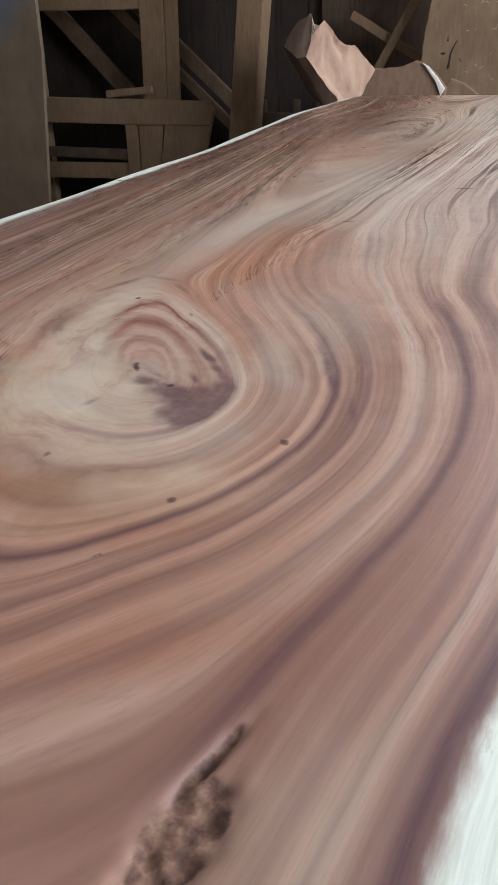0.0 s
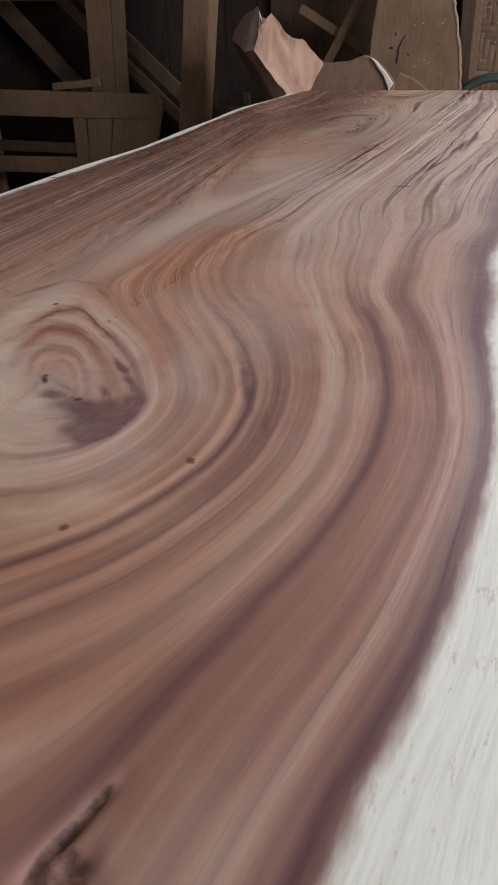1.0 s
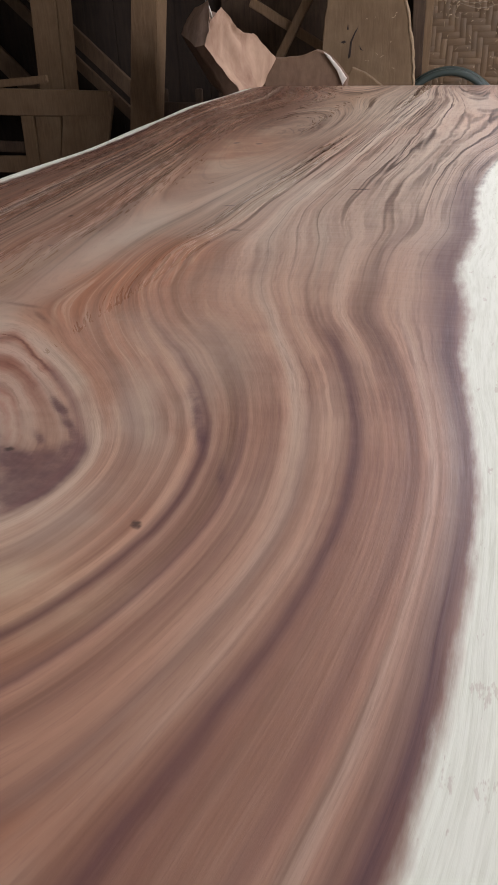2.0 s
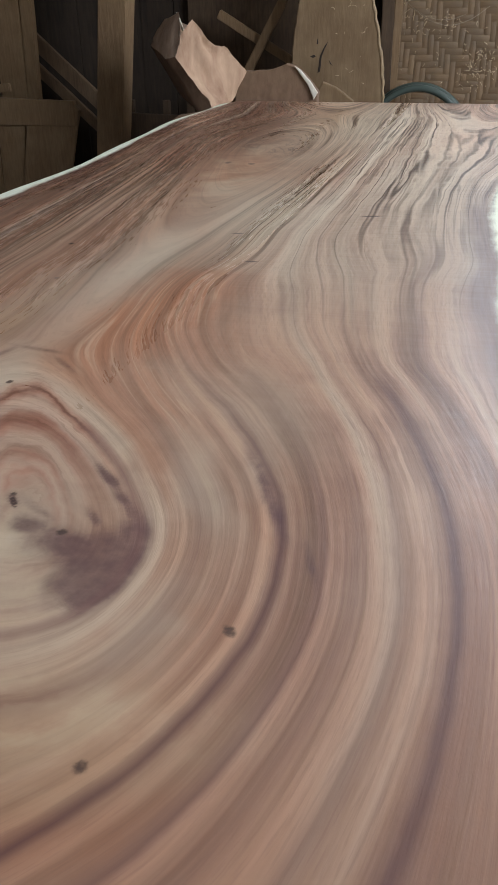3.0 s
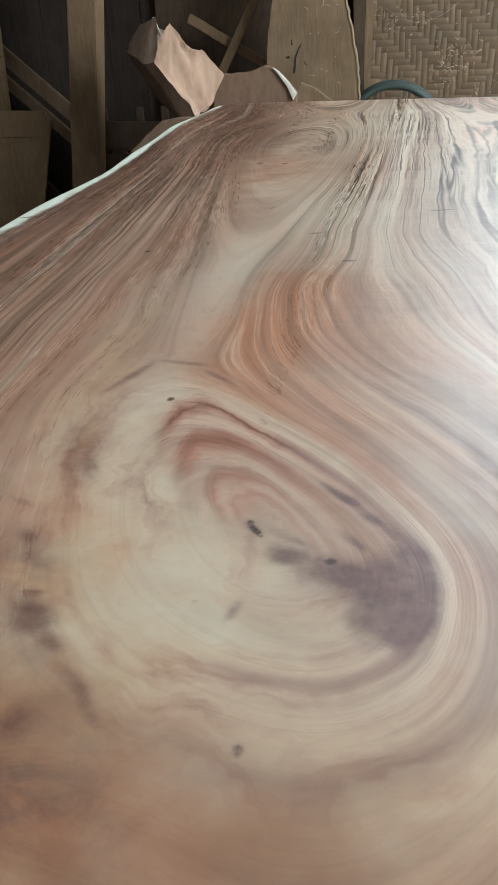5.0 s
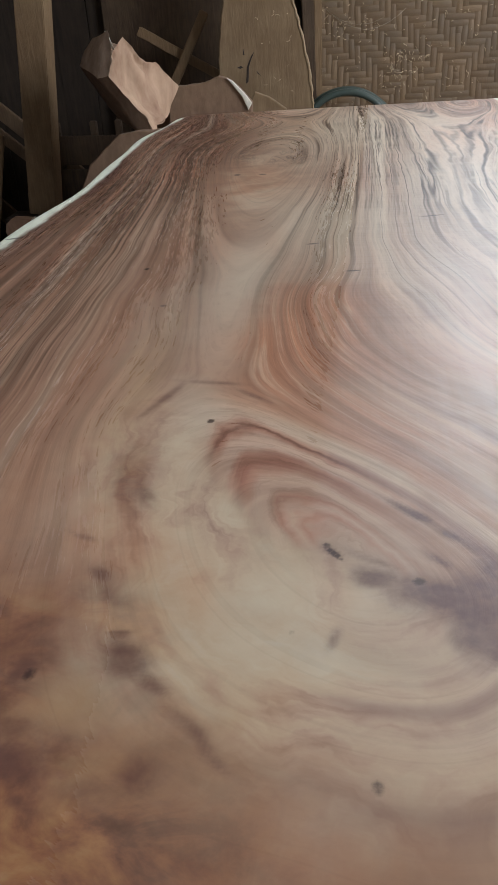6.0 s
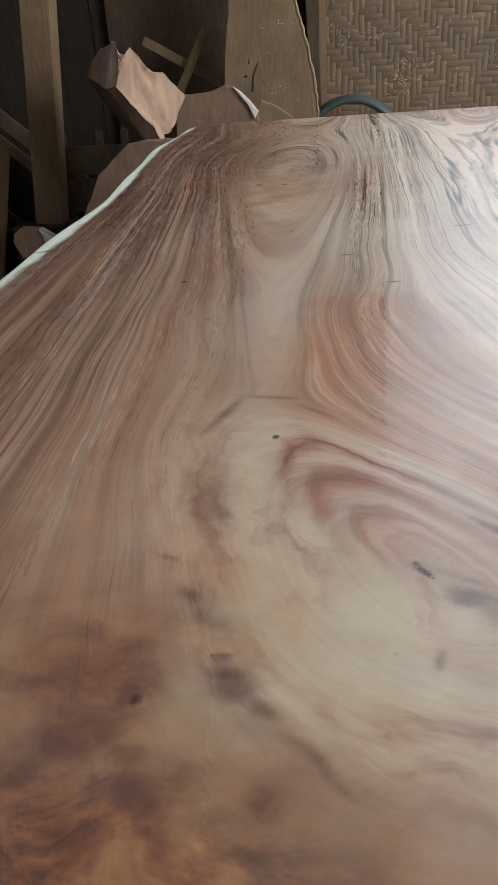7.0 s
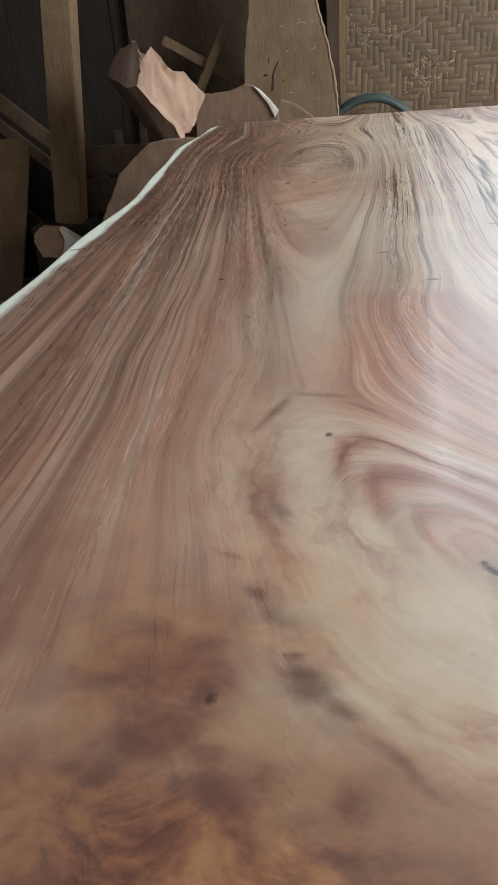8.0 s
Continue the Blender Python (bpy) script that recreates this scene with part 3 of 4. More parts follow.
    col = mixed(t, times(thin_line, sums(t, "ADD", times(figure, 0.9), 0.06)), col, (0.07, 0.038, 0.022))
    thin2 = sums(t, "ABSOLUTE", sums(t, "SUBTRACT", along(u, 165, 2.2, 1.0, 1.0, 2.0), 0.52))
    col = mixed(t, times(times(step(thin2, 0.04, 0.005), step(noise_tex(t, place, 9.0, 2.0), 0.4, 0.55)), times(figure, 0.55)), col, (0.1, 0.066, 0.04))
    thin3 = sums(t, "ABSOLUTE", sums(t, "SUBTRACT", along(u, 115, 1.6, 0.7, 1.0, 2.0), 0.48))
    far_lines = times(times(step(thin3, 0.032, 0.004), step(noise_tex(t, place, 8.0, 2.0), 0.34, 0.5)), times(figure, step(axes.outputs[1], 0.7, 1.15)))
    col = mixed(t, times(far_lines, 0.5), col, (0.06, 0.034, 0.02))
    side_lines = times(step(sums(t, "ABSOLUTE", sums(t, "SUBTRACT", along(u, 95, 1.2, 0.5, 1.0, 2.5), 0.5)), 0.06, 0.01), times(step(axes.outputs[0], -0.40, -0.47), step(axes.outputs[1], 0.25, 0.5)))
    col = mixed(t, times(side_lines, 0.72), col, (0.085, 0.045, 0.03))
    light_line = times(step(sums(t, "ABSOLUTE", sums(t, "SUBTRACT", along(u, 85, 2.0, 1.4, 1.0, 2.0), 0.45)), 0.03, 0.0), figure)
    col = mixed(t, times(times(light_line, sums(t, "SUBTRACT", 1.0, field("red"))), sums(t, "ADD", times(step(axes.outputs[0], -0.42, -0.33), 0.3), 0.12)), col, (0.62, 0.5, 0.38))
    # the plain dark rings that sweep round the large knot
    w = sums(t, "ADD", field("ring"), mid(noise_tex(t, place, 18.0, 3.0), 0.006))
    rings = ramp(t, times(w, 2.5), [(p * 2.5, (v, v, v)) for p, v in ((0.0, 0), (0.081, 0.0), (0.089, 0.42), (0.098, 0.0), (0.1245, 0.0), (0.1300, 1.0), (0.1330, 0.1), (0.144, 0.0), (0.150, 0.6), (0.154, 0.0), (0.163, 0.25), (0.169, 0.0), (0.176, 0.05), (0.180, 0.45), (0.184, 0.0), (0.193, 0.1), (0.1995, 0.95), (0.204, 0.35), (0.209, 0.08), (0.221, 0.05), (0.226, 0.4), (0.231, 0.05), (0.241, 0.15), (0.2535, 1.0), (0.262, 0.5), (0.268, 0.0), (0.39, 0.0))])
    between = times(step(sums(t, "ABSOLUTE", sums(t, "SUBTRACT", along(w, 150, 1.5, 1.0, 1.0, 2.5), 0.47)), 0.085, 0.01), times(step(noise_tex(t, place, 11.0, 2.0), 0.36, 0.58), sums(t, "ADD", times(step(axes.outputs[1], 0.26, 0.5), 0.8), 0.2)))
    col = mixed(t, times(times(between, field("even")), times(times(0.5, sums(t, "SUBTRACT", 1.0, field("pale"))), sums(t, "SUBTRACT", 1.0, field("soft")))), col, (0.15, 0.062, 0.05))
    ring_share = times(times(rings, sums(t, "ADD", times(step(streak, 0.3, 0.6), 0.35), 0.65)), field("lines"))
    col = mixed(t, ring_share, col, (0.095, 0.040, 0.043))
    col = mixed(t, times(step(sums(t, "ADD", field("purple"), times(mid(noise_tex(t, place, 75.0, 6.0, 0.65, 0.5), 0.75), step(field("purple"), 0.04, 0.4))), 0.0, 0.8), sums(t, "ADD", times(step(noise_tex(t, place, 48.0, 5.0, 0.6), 0.3, 0.62), 0.34), 0.54)), col, mixed(t, step(axes.outputs[0], -0.29, -0.26), (0.135, 0.062, 0.05), (0.115, 0.058, 0.062)))
    # rim of the knot cup
    rim = step(sums(t, "ABSOLUTE", sums(t, "SUBTRACT", w, 0.061)), 0.0045, 0.0)
    col = mixed(t, times(times(rim, 0.5), times(step(axes.outputs[0], -0.252, -0.225), step(axes.outputs[1], 0.8, 0.5))), col, (0.2, 0.10, 0.09))
    # evener brown heartwood towards the far edge
    col = mixed(t, times(field("calm"), 0.28), col, (0.31, 0.185, 0.125))
    # fine grain and pores
    col = mixed(t, sums(t, "ADD", times(times(clear, 0.27), sums(t, "ADD", times(step(axes.outputs[1], 0.25, 0.5), 0.6), 0.4)), 0.03), col, ramp(t, fine, [(0.32, (0.72, 0.66, 0.64)), (0.5, (1, 1, 1)), (0.68, (1.1, 1.1, 1.1))]), "MULTIPLY")
    col = mixed(t, times(times(step(pores, 0.47, 0.35), sums(t, "ADD", times(clear, 0.85), 0.08)), 0.2), col, (0.2, 0.10, 0.08))
    # torn grain round the far knot
    tear = times(field("torn"), step(sums(t, "ABSOLUTE", sums(t, "SUBTRACT", noise_tex(t, stretched(t, (46, 15, 1)), 1.0, 4.0, 0.6, 1.6), 0.47)), 0.045, 0.012))
    col = mixed(t, times(tear, 0.9), col, (0.07, 0.04, 0.03))
    # sapwood
    sap_edge = sums(t, "ADD", field("ring"), sums(t, "ADD", mid(noise_tex(t, place, 14.0, 3.0), 0.010), mid(noise_tex(t, stretched(t, (260, 60, 1)), 1.0, 3.0, 0.6), 0.006)))
    sap_tone = ramp(t, fine, [(0.3, (0.68, 0.71, 0.57)), (0.55, (0.80, 0.83, 0.70))])
    speck = times(step(noise_tex(t, stretched(t, (240, 60, 1)), 1.0, 4.0, 0.7), 0.60, 0.68), 0.35)
    sap_tone = mixed(t, speck, sap_tone, (0.42, 0.30, 0.22))
    col = mixed(t, step(sap_edge, 0.257, 0.2655), col, sap_tone)
    # flaws
    rot = ramp(t, noise_tex(t, place, 115.0, 5.0, 0.6), [(0.36, (0.05, 0.02, 0.012)), (0.48, (0.125, 0.058, 0.033)), (0.58, (0.21, 0.115, 0.068)), (0.7, (0.34, 0.22, 0.14))])
    hole = step(sums(t, "ADD", field("pocket"), mid(noise_tex(t, place, 110.0, 4.0), 0.9)), 0.3, 0.62)
    col = mixed(t, hole, col, rot)
    speckle = noise_tex(t, place, 420.0, 3.0)
    spot = step(sums(t, "ADD", field("flaw"), times(mid(speckle, 0.5), step(field("flaw"), 0.1, 0.5))), 0.3, 0.75)
    col = mixed(t, times(spot, 0.85), col, (0.06, 0.036, 0.032))
    link(col, b.inputs["Base Color"])
    # sanding swaths differ a little in polish
    sweep = noise_tex(t, stretched(t, (14, 0.8, 1)), 1.0, 1.0)
    gloss = sums(t, "ADD", times(sweep, 0.16), times(sums(t, "ADD", times(sums(t, "SUBTRACT", fine, 0.5), clear), 0.5), 0.14))
    swath = step(sums(t, "SUBTRACT", axes.outputs[0], sums(t, "MULTIPLY", sums(t, "SUBTRACT", axes.outputs[1], 4.5), 0.06)), -0.006, 0.006)
    gloss = sums(t, "ADD", gloss, sums(t, "ADD", times(swath, 0.15), 0.13))
    scratch = sums(t, "ADD", noise_tex(t, stretched(t, (12, 320, 1), (0, 0, 0.12)), 1.0, 3.0), noise_tex(t, stretched(t, (420, 14, 1)), 1.0, 3.0))
    gloss = sums(t, "ADD", gloss, times(sums(t, "SUBTRACT", scratch, 1.0), times(swath, 0.25)))
    link(sums(t, "ADD", times(swath, 0.2), 0.42), b.inputs["Specular IOR Level"])
    gloss = sums(t, "ADD", gloss, times(sums(t, "ADD", times(field("pocket"), 2.5), step(sap_edge, 0.257, 0.2655)), 0.2))
    link(gloss, b.inputs["Roughness"])
    relief = sums(t, "ADD", times(times(fine, clear), 0.6), sums(t, "ADD", times(times(streak, clear), 0.8), times(noise_tex(t, place, 25.0, 2.0), 1.2)))
    relief = sums(t, "SUBTRACT", relief, times(sums(t, "ADD", tear, times(field("flaw"), 0.3)), 1.0))
    bump(t, b, relief, 0.22, 0.0012)
    return m


MAT_SLAB = slab_wood()


def build_slab():
    nx, ny, deep = 400, 1050, 0.075
    ys = [NEAR + (FAR - NEAR) * (0.55 * j / ny + 0.45 * (j / ny) ** 2.2) for j in range(ny + 1)]
    co, faces = [], []
    for y in ys:
        a, b = left_edge(y), right_edge(y)
        for i in range(nx + 1):
            x = a + (b - a) * i / nx
            co.append((x, y, TOP))
    w = nx + 1
    for j in range(ny):
        for i in range(nx):
            k = j * w + i
            faces.append((k, k + 1, k + 1 + w, k + w))
    # the live edges bulge outwards below the rim, the ends are sawn square
    loop = [i for i in range(w)] + [j * w + nx for j in range(1, ny + 1)] + [ny * w + i for i in range(nx - 1, -1, -1)] + [j * w for j in range(ny - 1, 0, -1)]
    last = loop
    for drop, out in ((0.006, 0.003), (0.03, 0.014), (0.055, 0.02), (deep, 0.008)):
        fresh = []
        for k in loop:
            x, y, _ = co[k]
            side = -1 if x < -0.25 else 1
            at_end = y < NEAR + 1e-6 or y > FAR - 1e-6
            edge = abs(x - (left_edge(y) if side < 0 else right_edge(y))) < 1e-6
            wob = 0.004 * noise.noise((x * 9, y * 9, drop * 60))
            co.append((x + (side * (out + wob) if edge else 0), y + (0.002 * math.copysign(1, y - 1) if at_end else 0), TOP - drop))
            fresh.append(len(co) - 1)
        n = len(loop)
        for k in range(n):
            faces.append((last[k], fresh[k], fresh[(k + 1) % n], last[(k + 1) % n]))
        last = fresh
    faces.append(tuple(last[::-1]))
    me = bpy.data.meshes.new("wood_slab")
    me.from_pydata(co, [], faces)
    me.update()
    P = np.array(co)
    fields = wood_fields(P[:, 0], P[:, 1])
    face = P[:, 2] > TOP - 1e-4
    rough = np.array([noise.noise((x * 160, y * 160, 3)) if k > 0.02 else 0.0 for x, y, k in zip(P[:, 0], P[:, 1], fields["pocket"])])
    P[:, 2] -= face * (fields["pocket"] * (0.0022 + 0.002 * rough))
    me.vertices.foreach_set("co", P.astype(np.float32).ravel())
    for name, values in fields.items():
        at = me.attributes.new(name, "FLOAT", "POINT")
        at.data.foreach_set("value", np.ascontiguousarray(values, dtype=np.float32))
    me.materials.append(MAT_SLAB)
    me.polygons.foreach_set("use_smooth", [len(p.vertices) == 4 for p in me.polygons])
    me.update()
    ob = new("wood_slab", me)
    return tagged(ob, "sanded live-edge hardwood slab with swirling knot figure and pale sapwood rims", "wood slab")


build_slab()
trestle = thing("trestle", "plain timber trestle under the wooden slab", "trestle", "trestles", (-0.26, 0.25, 0))
part("beam", timber((-0.3, 0, 0.63), (0.3, 0, 0.63), 0.09, 0.09), MAT_FRAME, trestle)
for sx in (-0.24, 0.24):
    for sy in (-0.2, 0.2):
        part("leg", timber((sx, sy, 0.0), (sx, sy * 0.15, 0.59), 0.05, 0.05), MAT_FRAME, trestle)
copy_thing(trestle, pose(-0.26, 1.75, 0))

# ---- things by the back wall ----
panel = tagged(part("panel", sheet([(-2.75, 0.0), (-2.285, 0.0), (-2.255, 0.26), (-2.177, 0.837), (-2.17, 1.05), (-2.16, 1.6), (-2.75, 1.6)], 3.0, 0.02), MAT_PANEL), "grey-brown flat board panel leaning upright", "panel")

window = thing("window_frame", "dusty bare wooden window frame leaning on the wall", "window frame", at=(0, 3.32, 0))
part("stile", timber((-1.85, 0, 0.0), (-1.783, 0, 1.6), 0.115, 0.045), MAT_FRAME, window)
part("stop_bead", timber((-1.77, 0.0, 0.0), (-1.694, 0, 1.6), 0.05, 0.035), MAT_FRAME, window)
part("rail", timber((-2.45, 0.0, 1.04), (-1.855, 0, 1.025), 0.06, 0.04), MAT_FRAME, window)
part("bottom_rail", timber((-2.49, 0.0, 0.08), (-1.78, 0, 0.08), 0.08, 0.04), MAT_FRAME, window)
part("stile", timber((-2.5, 0, 0.0), (-2.44, 0, 1.6), 0.115, 0.045), MAT_FRAME, window)

rack = thing("slatted_panel", "broken dusty slatted wooden panel with a wide top rail", "panel", at=(0, 3.2, 0))
part("rail", sheet([(-2.6, 0.56), (-1.86, 0.548), (-1.515, 0.548), (-1.497, 0.61), (-1.515, 0.628), (-1.518, 0.643), (-2.6, 0.67)], 0, 0.03), MAT_FRAME, rack)
part("slat", sheet([(-1.95, 0.0), (-1.89, 0.0), (-1.88, 0.6), (-1.935, 0.6)], 0.004, 0.025), MAT_FRAME, rack)
part("slat", sheet([(-1.9, 0.0), (-1.83, 0.0), (-1.752, 0.52), (-1.74, 0.6), (-1.87, 0.6)], 0.012, 0.02), MAT_FRAME, rack)
part("slat", sheet([(-1.86, 0.0), (-1.66, 0.0), (-1.5, 0.6), (-1.735, 0.6), (-1.742, 0.52)], 0.004, 0.022), MAT_FRAME, rack)
part("crossbar", timber((-2.6, 0.02, 0.43), (-1.93, 0.02, 0.42), 0.045, 0.02), MAT_DARK, rack)
part("crossbar", timber((-2.6, 0.02, 0.34), (-1.93, 0.02, 0.35), 0.07, 0.02), MAT_FRAME, rack)

tagged(part("loose_stick", timber((-2.02, 3.215, 0.672), (-1.79, 3.215, 0.690), 0.03, 0.02), MAT_FRAME), "short dusty stick lying on the panel's top rail", "stick")
for p0, p1, wide in (((-2.73, 3.5, 1.30), (-1.43, 3.5, 0.03), 0.078), ((-2.37, 3.46, 1.37), (-0.85, 3.46, 0.03), 0.058), ((-2.39, 3.42, 1.30), (-0.95, 3.42, 0.03), 0.042)):
    tagged(part("leaning_board", timber(p0, p1, wide, 0.025), MAT_MID), "dark dusty board leaning aslant on the wall", "board", "boards leaning on the wall")

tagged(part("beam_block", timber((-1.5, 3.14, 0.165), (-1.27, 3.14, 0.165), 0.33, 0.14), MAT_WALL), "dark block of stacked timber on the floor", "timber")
tagged(part("post", timber((-1.36, 3.16, 0.33), (-1.17, 3.16, 1.9), 0.105, 0.1), MAT_FRAME), "square sawn timber post leaning upright, dusty", "post")

# split log offcut
offcut = thing("log_offcut", "split hardwood offcut with a pale pink broken face", "offcut", at=(0, 0, 0))


def facet(lines, rough=1.0):
    """Faces between two rows of points with the same count."""
    bm = bmesh.new()
    rows = [[bm.verts.new(p) for p in line] for line in lines]
    for r, s in zip(rows, rows[1:]):
        for k in range(len(r) - 1):
            bm.faces.new((r[k], r[k + 1], s[k + 1], s[k]))
    bmesh.ops.subdivide_edges(bm, edges=bm.edges[:], cuts=3, use_grid_fill=True)
    for v in bm.verts:
        for k, size in ((18, 0.007 * rough), (55, 0.003 * rough)):
            q = v.co * k
            v.co += Vector((noise.noise(q), noise.noise(q + Vector((7, 0, 0))), noise.noise(q + Vector((0, 7, 0))))) * size
    for f in bm.faces:
        f.smooth = True
    return bm


part("split_face", facet([
    [(-0.80, 2.76, 0.0), (-0.81, 2.746, 0.662), (-0.824, 2.743, 0.688), (-0.87, 2.737, 0.75), (-0.924, 2.73, 0.824), (-0.91, 2.733, 0.865), (-0.90, 2.735, 0.892)],
    [(-0.80, 2.77, 0.0), (-0.807, 2.754, 0.661), (-0.805, 2.79, 0.686), (-0.85, 2.80, 0.755), (-0.895, 2.765, 0.84), (-0.893, 2.745, 0.885), (-0.888, 2.75, 0.908)],
    [(-0.80, 2.78, 0.0), (-0.804, 2.762, 0.66), (-0.798, 2.84, 0.686), (-0.825, 2.835, 0.76), (-0.865, 2.785, 0.85), (-0.872, 2.775, 0.90), (-0.875, 2.76, 0.927)],
    [(-0.80, 2.79, 0.0), (-0.801, 2.77, 0.66), (-0.791, 2.90, 0.687), (-0.80, 2.90, 0.765), (-0.835, 2.85, 0.83), (-0.852, 2.81, 0.865), (-0.853, 2.79, 0.902)],
    [(-0.80, 2.80, 0.0), (-0.798, 2.78, 0.66), (-0.784, 2.95, 0.689), (-0.748, 2.97, 0.768), (-0.776, 2.93, 0.809), (-0.797, 2.90, 0.84), (-0.837, 2.83, 0.857)]], 1.7), MAT_SPLIT, offcut, "pale pinkish split wood face")
BARK = [
    [(-0.80, 2.762, 0.0), (-0.815, 2.747, 0.676), (-0.87, 2.739, 0.75), (-0.925, 2.732, 0.824), (-0.912, 2.735, 0.865), (-0.905, 2.74, 0.905)],
    [(-0.86, 2.78, 0.0), (-0.86, 2.765, 0.645), (-0.91, 2.76, 0.73), (-0.965, 2.75, 0.82), (-0.945, 2.76, 0.9), (-0.92, 2.77, 0.945)],
    [(-0.89, 2.84, 0.0), (-0.883, 2.84, 0.643), (-0.962, 2.84, 0.718), (-1.042, 2.84, 0.85), (-1.018, 2.84, 0.897), (-0.985, 2.83, 0.93)],
    [(-0.9, 3.0, 0.0), (-0.9, 3.0, 0.645), (-0.95, 3.0, 0.75), (-0.98, 3.0, 0.84), (-0.97, 3.0, 0.87), (-0.93, 2.98, 0.90)]]
part("bark_side", facet([row[3:] for row in BARK], 0.8), MAT_SHARD, offcut, "grey-brown bark side")
part("underside", facet([row[:4] for row in BARK], 0.8), MAT_BARKED, offcut, "dark brown lower side")
part("torn_rim", facet([
    [(-0.937, 2.80, 0.947), (-0.928, 2.79, 0.930), (-0.922, 2.785, 0.915), (-0.914, 2.775, 0.898), (-0.903, 2.765, 0.890)],
    [(-0.931, 2.798, 0.947), (-0.921, 2.788, 0.930), (-0.916, 2.783, 0.916), (-0.909, 2.773, 0.902), (-0.899, 2.763, 0.894)],
    [(-0.933, 2.812, 0.944), (-0.923, 2.80, 0.928), (-0.917, 2.795, 0.914), (-0.910, 2.785, 0.900), (-0.90, 2.775, 0.892)]], 0.15), MAT_SAP, offcut, "white torn rim of the broken top")
part("back_side", facet([
    [(-0.80, 2.81, 0.0), (-0.784, 2.952, 0.689), (-0.748, 2.972, 0.768), (-0.776, 2.932, 0.809), (-0.797, 2.902, 0.84), (-0.837, 2.832, 0.857)],
    [(-0.85, 3.0, 0.0), (-0.85, 3.02, 0.65), (-0.83, 3.03, 0.75), (-0.85, 3.0, 0.79), (-0.86, 2.95, 0.82), (-0.875, 2.88, 0.85)],
    [(-0.9, 3.002, 0.0), (-0.9, 3.002, 0.645), (-0.95, 3.002, 0.75), (-0.97, 3.002, 0.82), (-0.96, 3.0, 0.85), (-0.93, 2.982, 0.88)]]), MAT_BARKED, offcut)
part("broken_top", facet([
    [(-0.90, 2.737, 0.89), (-0.888, 2.753, 0.906), (-0.875, 2.763, 0.925), (-0.853, 2.793, 0.90), (-0.837, 2.833, 0.855)],
    [(-0.915, 2.77, 0.87), (-0.90, 2.80, 0.865), (-0.89, 2.83, 0.86), (-0.88, 2.86, 0.855), (-0.87, 2.88, 0.845)],
    [(-0.94, 2.80, 0.92), (-0.945, 2.86, 0.90), (-0.945, 2.90, 0.89), (-0.94, 2.95, 0.88), (-0.93, 2.98, 0.875)]]), MAT_BARKED, offcut, "dark hollow broken top")

log = thing("round_offcut", "reddish-brown rounded slab offcut with a white sapwood rim", "offcut")
part("body", sheet([(-0.8, 0.0), (-0.5, 0.0), (-0.505, 0.7), (-0.542, 0.745), (-0.587, 0.782), (-0.616, 0.788), (-0.675, 0.769), (-0.8, 0.765)], 3.0, 0.05, 0.004), MAT_BARKED, log)
part("sapwood_rim", sheet([(-0.585, 0.782), (-0.566, 0.772), (-0.53, 0.735), (-0.503, 0.70), (-0.517, 0.678), (-0.537, 0.722)], 2.99, 0.012), MAT_SAP, log, "white sapwood rim")
tagged(part("small_offcut", sheet([(-0.56, 0.0), (-0.36, 0.0), (-0.39, 0.665), (-0.451, 0.71), (-0.499, 0.728), (-0.53, 0.68)], 3.08, 0.03, 0.004), MAT_PLANK), "small brown slab offcut with a ragged rim", "offcut")
tagged(part("plank_slab", sheet([(-0.665, 0.0), (-0.30, 0.0), (-0.3, 0.65), (-0.308, 0.75), (-0.333, 0.88), (-0.37, 1.02), (-0.42, 1.3), (-0.58, 1.3), (-0.612, 1.03), (-0.64, 0.85), (-0.655, 0.65)], 3.25, 0.035, 0.006), MAT_PLANK), "smooth brown live-edge plank standing on end", "plank")
for p0, p1, y in (((-0.965, 3.42, 0.94), (0.66, 3.42, 0.018), 0), ((-0.70, 3.39, 0.99), (-1.27, 3.39, 0.012), 1)):
    tagged(part("lath", timber(p0, p1, 0.034, 0.02), MAT_FRAME), "thin dusty wooden lath leaning on the wall", "lath", "crossed laths")
tagged(part("rounded_slab_offcut", sheet([(-1.12, 0.0), (-0.7, 0.0), (-0.7, 0.67), (-0.82, 0.672), (-0.885, 0.665), (-0.988, 0.579), (-1.067, 0.434)], 2.6, 0.04, 0.004), MAT_BARKED), "dark brown rounded slab offcut", "offcut")


# ---- clutter ----
MAT_CRACK = dusty_wood("dark_crack", (0.02, 0.013, 0.01), (0.04, 0.026, 0.02), (9, 9, 9), 0.9, 0.0)
plank = bpy.data.objects["plank_slab"]
for pts in ([(-0.545, 0.745), (-0.538, 0.80), (-0.522, 0.835), (-0.508, 0.85), (-0.52, 0.828), (-0.531, 0.80), (-0.536, 0.75)], [(-0.505, 0.79), (-0.50, 0.775), (-0.488, 0.768), (-0.497, 0.778)], [(-0.552, 0.84), (-0.548, 0.862), (-0.545, 0.84)], [(-0.575, 0.80), (-0.56, 0.806), (-0.553, 0.80), (-0.562, 0.796)]):
    part("crack", sheet(pts, 3.2482, 0.003, 0.0015, step=0.006), MAT_CRACK, plank, "dark split in the plank")
part("ragged_edge", sheet([(-0.305, 0.0), (-0.294, 0.0), (-0.295, 0.65), (-0.302, 0.75), (-0.328, 0.88), (-0.364, 1.02), (-0.416, 1.3), (-0.426, 1.3), (-0.374, 1.02), (-0.338, 0.88), (-0.312, 0.75), (-0.304, 0.65)], 3.247, 0.03, 0.005, step=0.012), MAT_BAMBOO, plank, "pale torn rim of the plank")
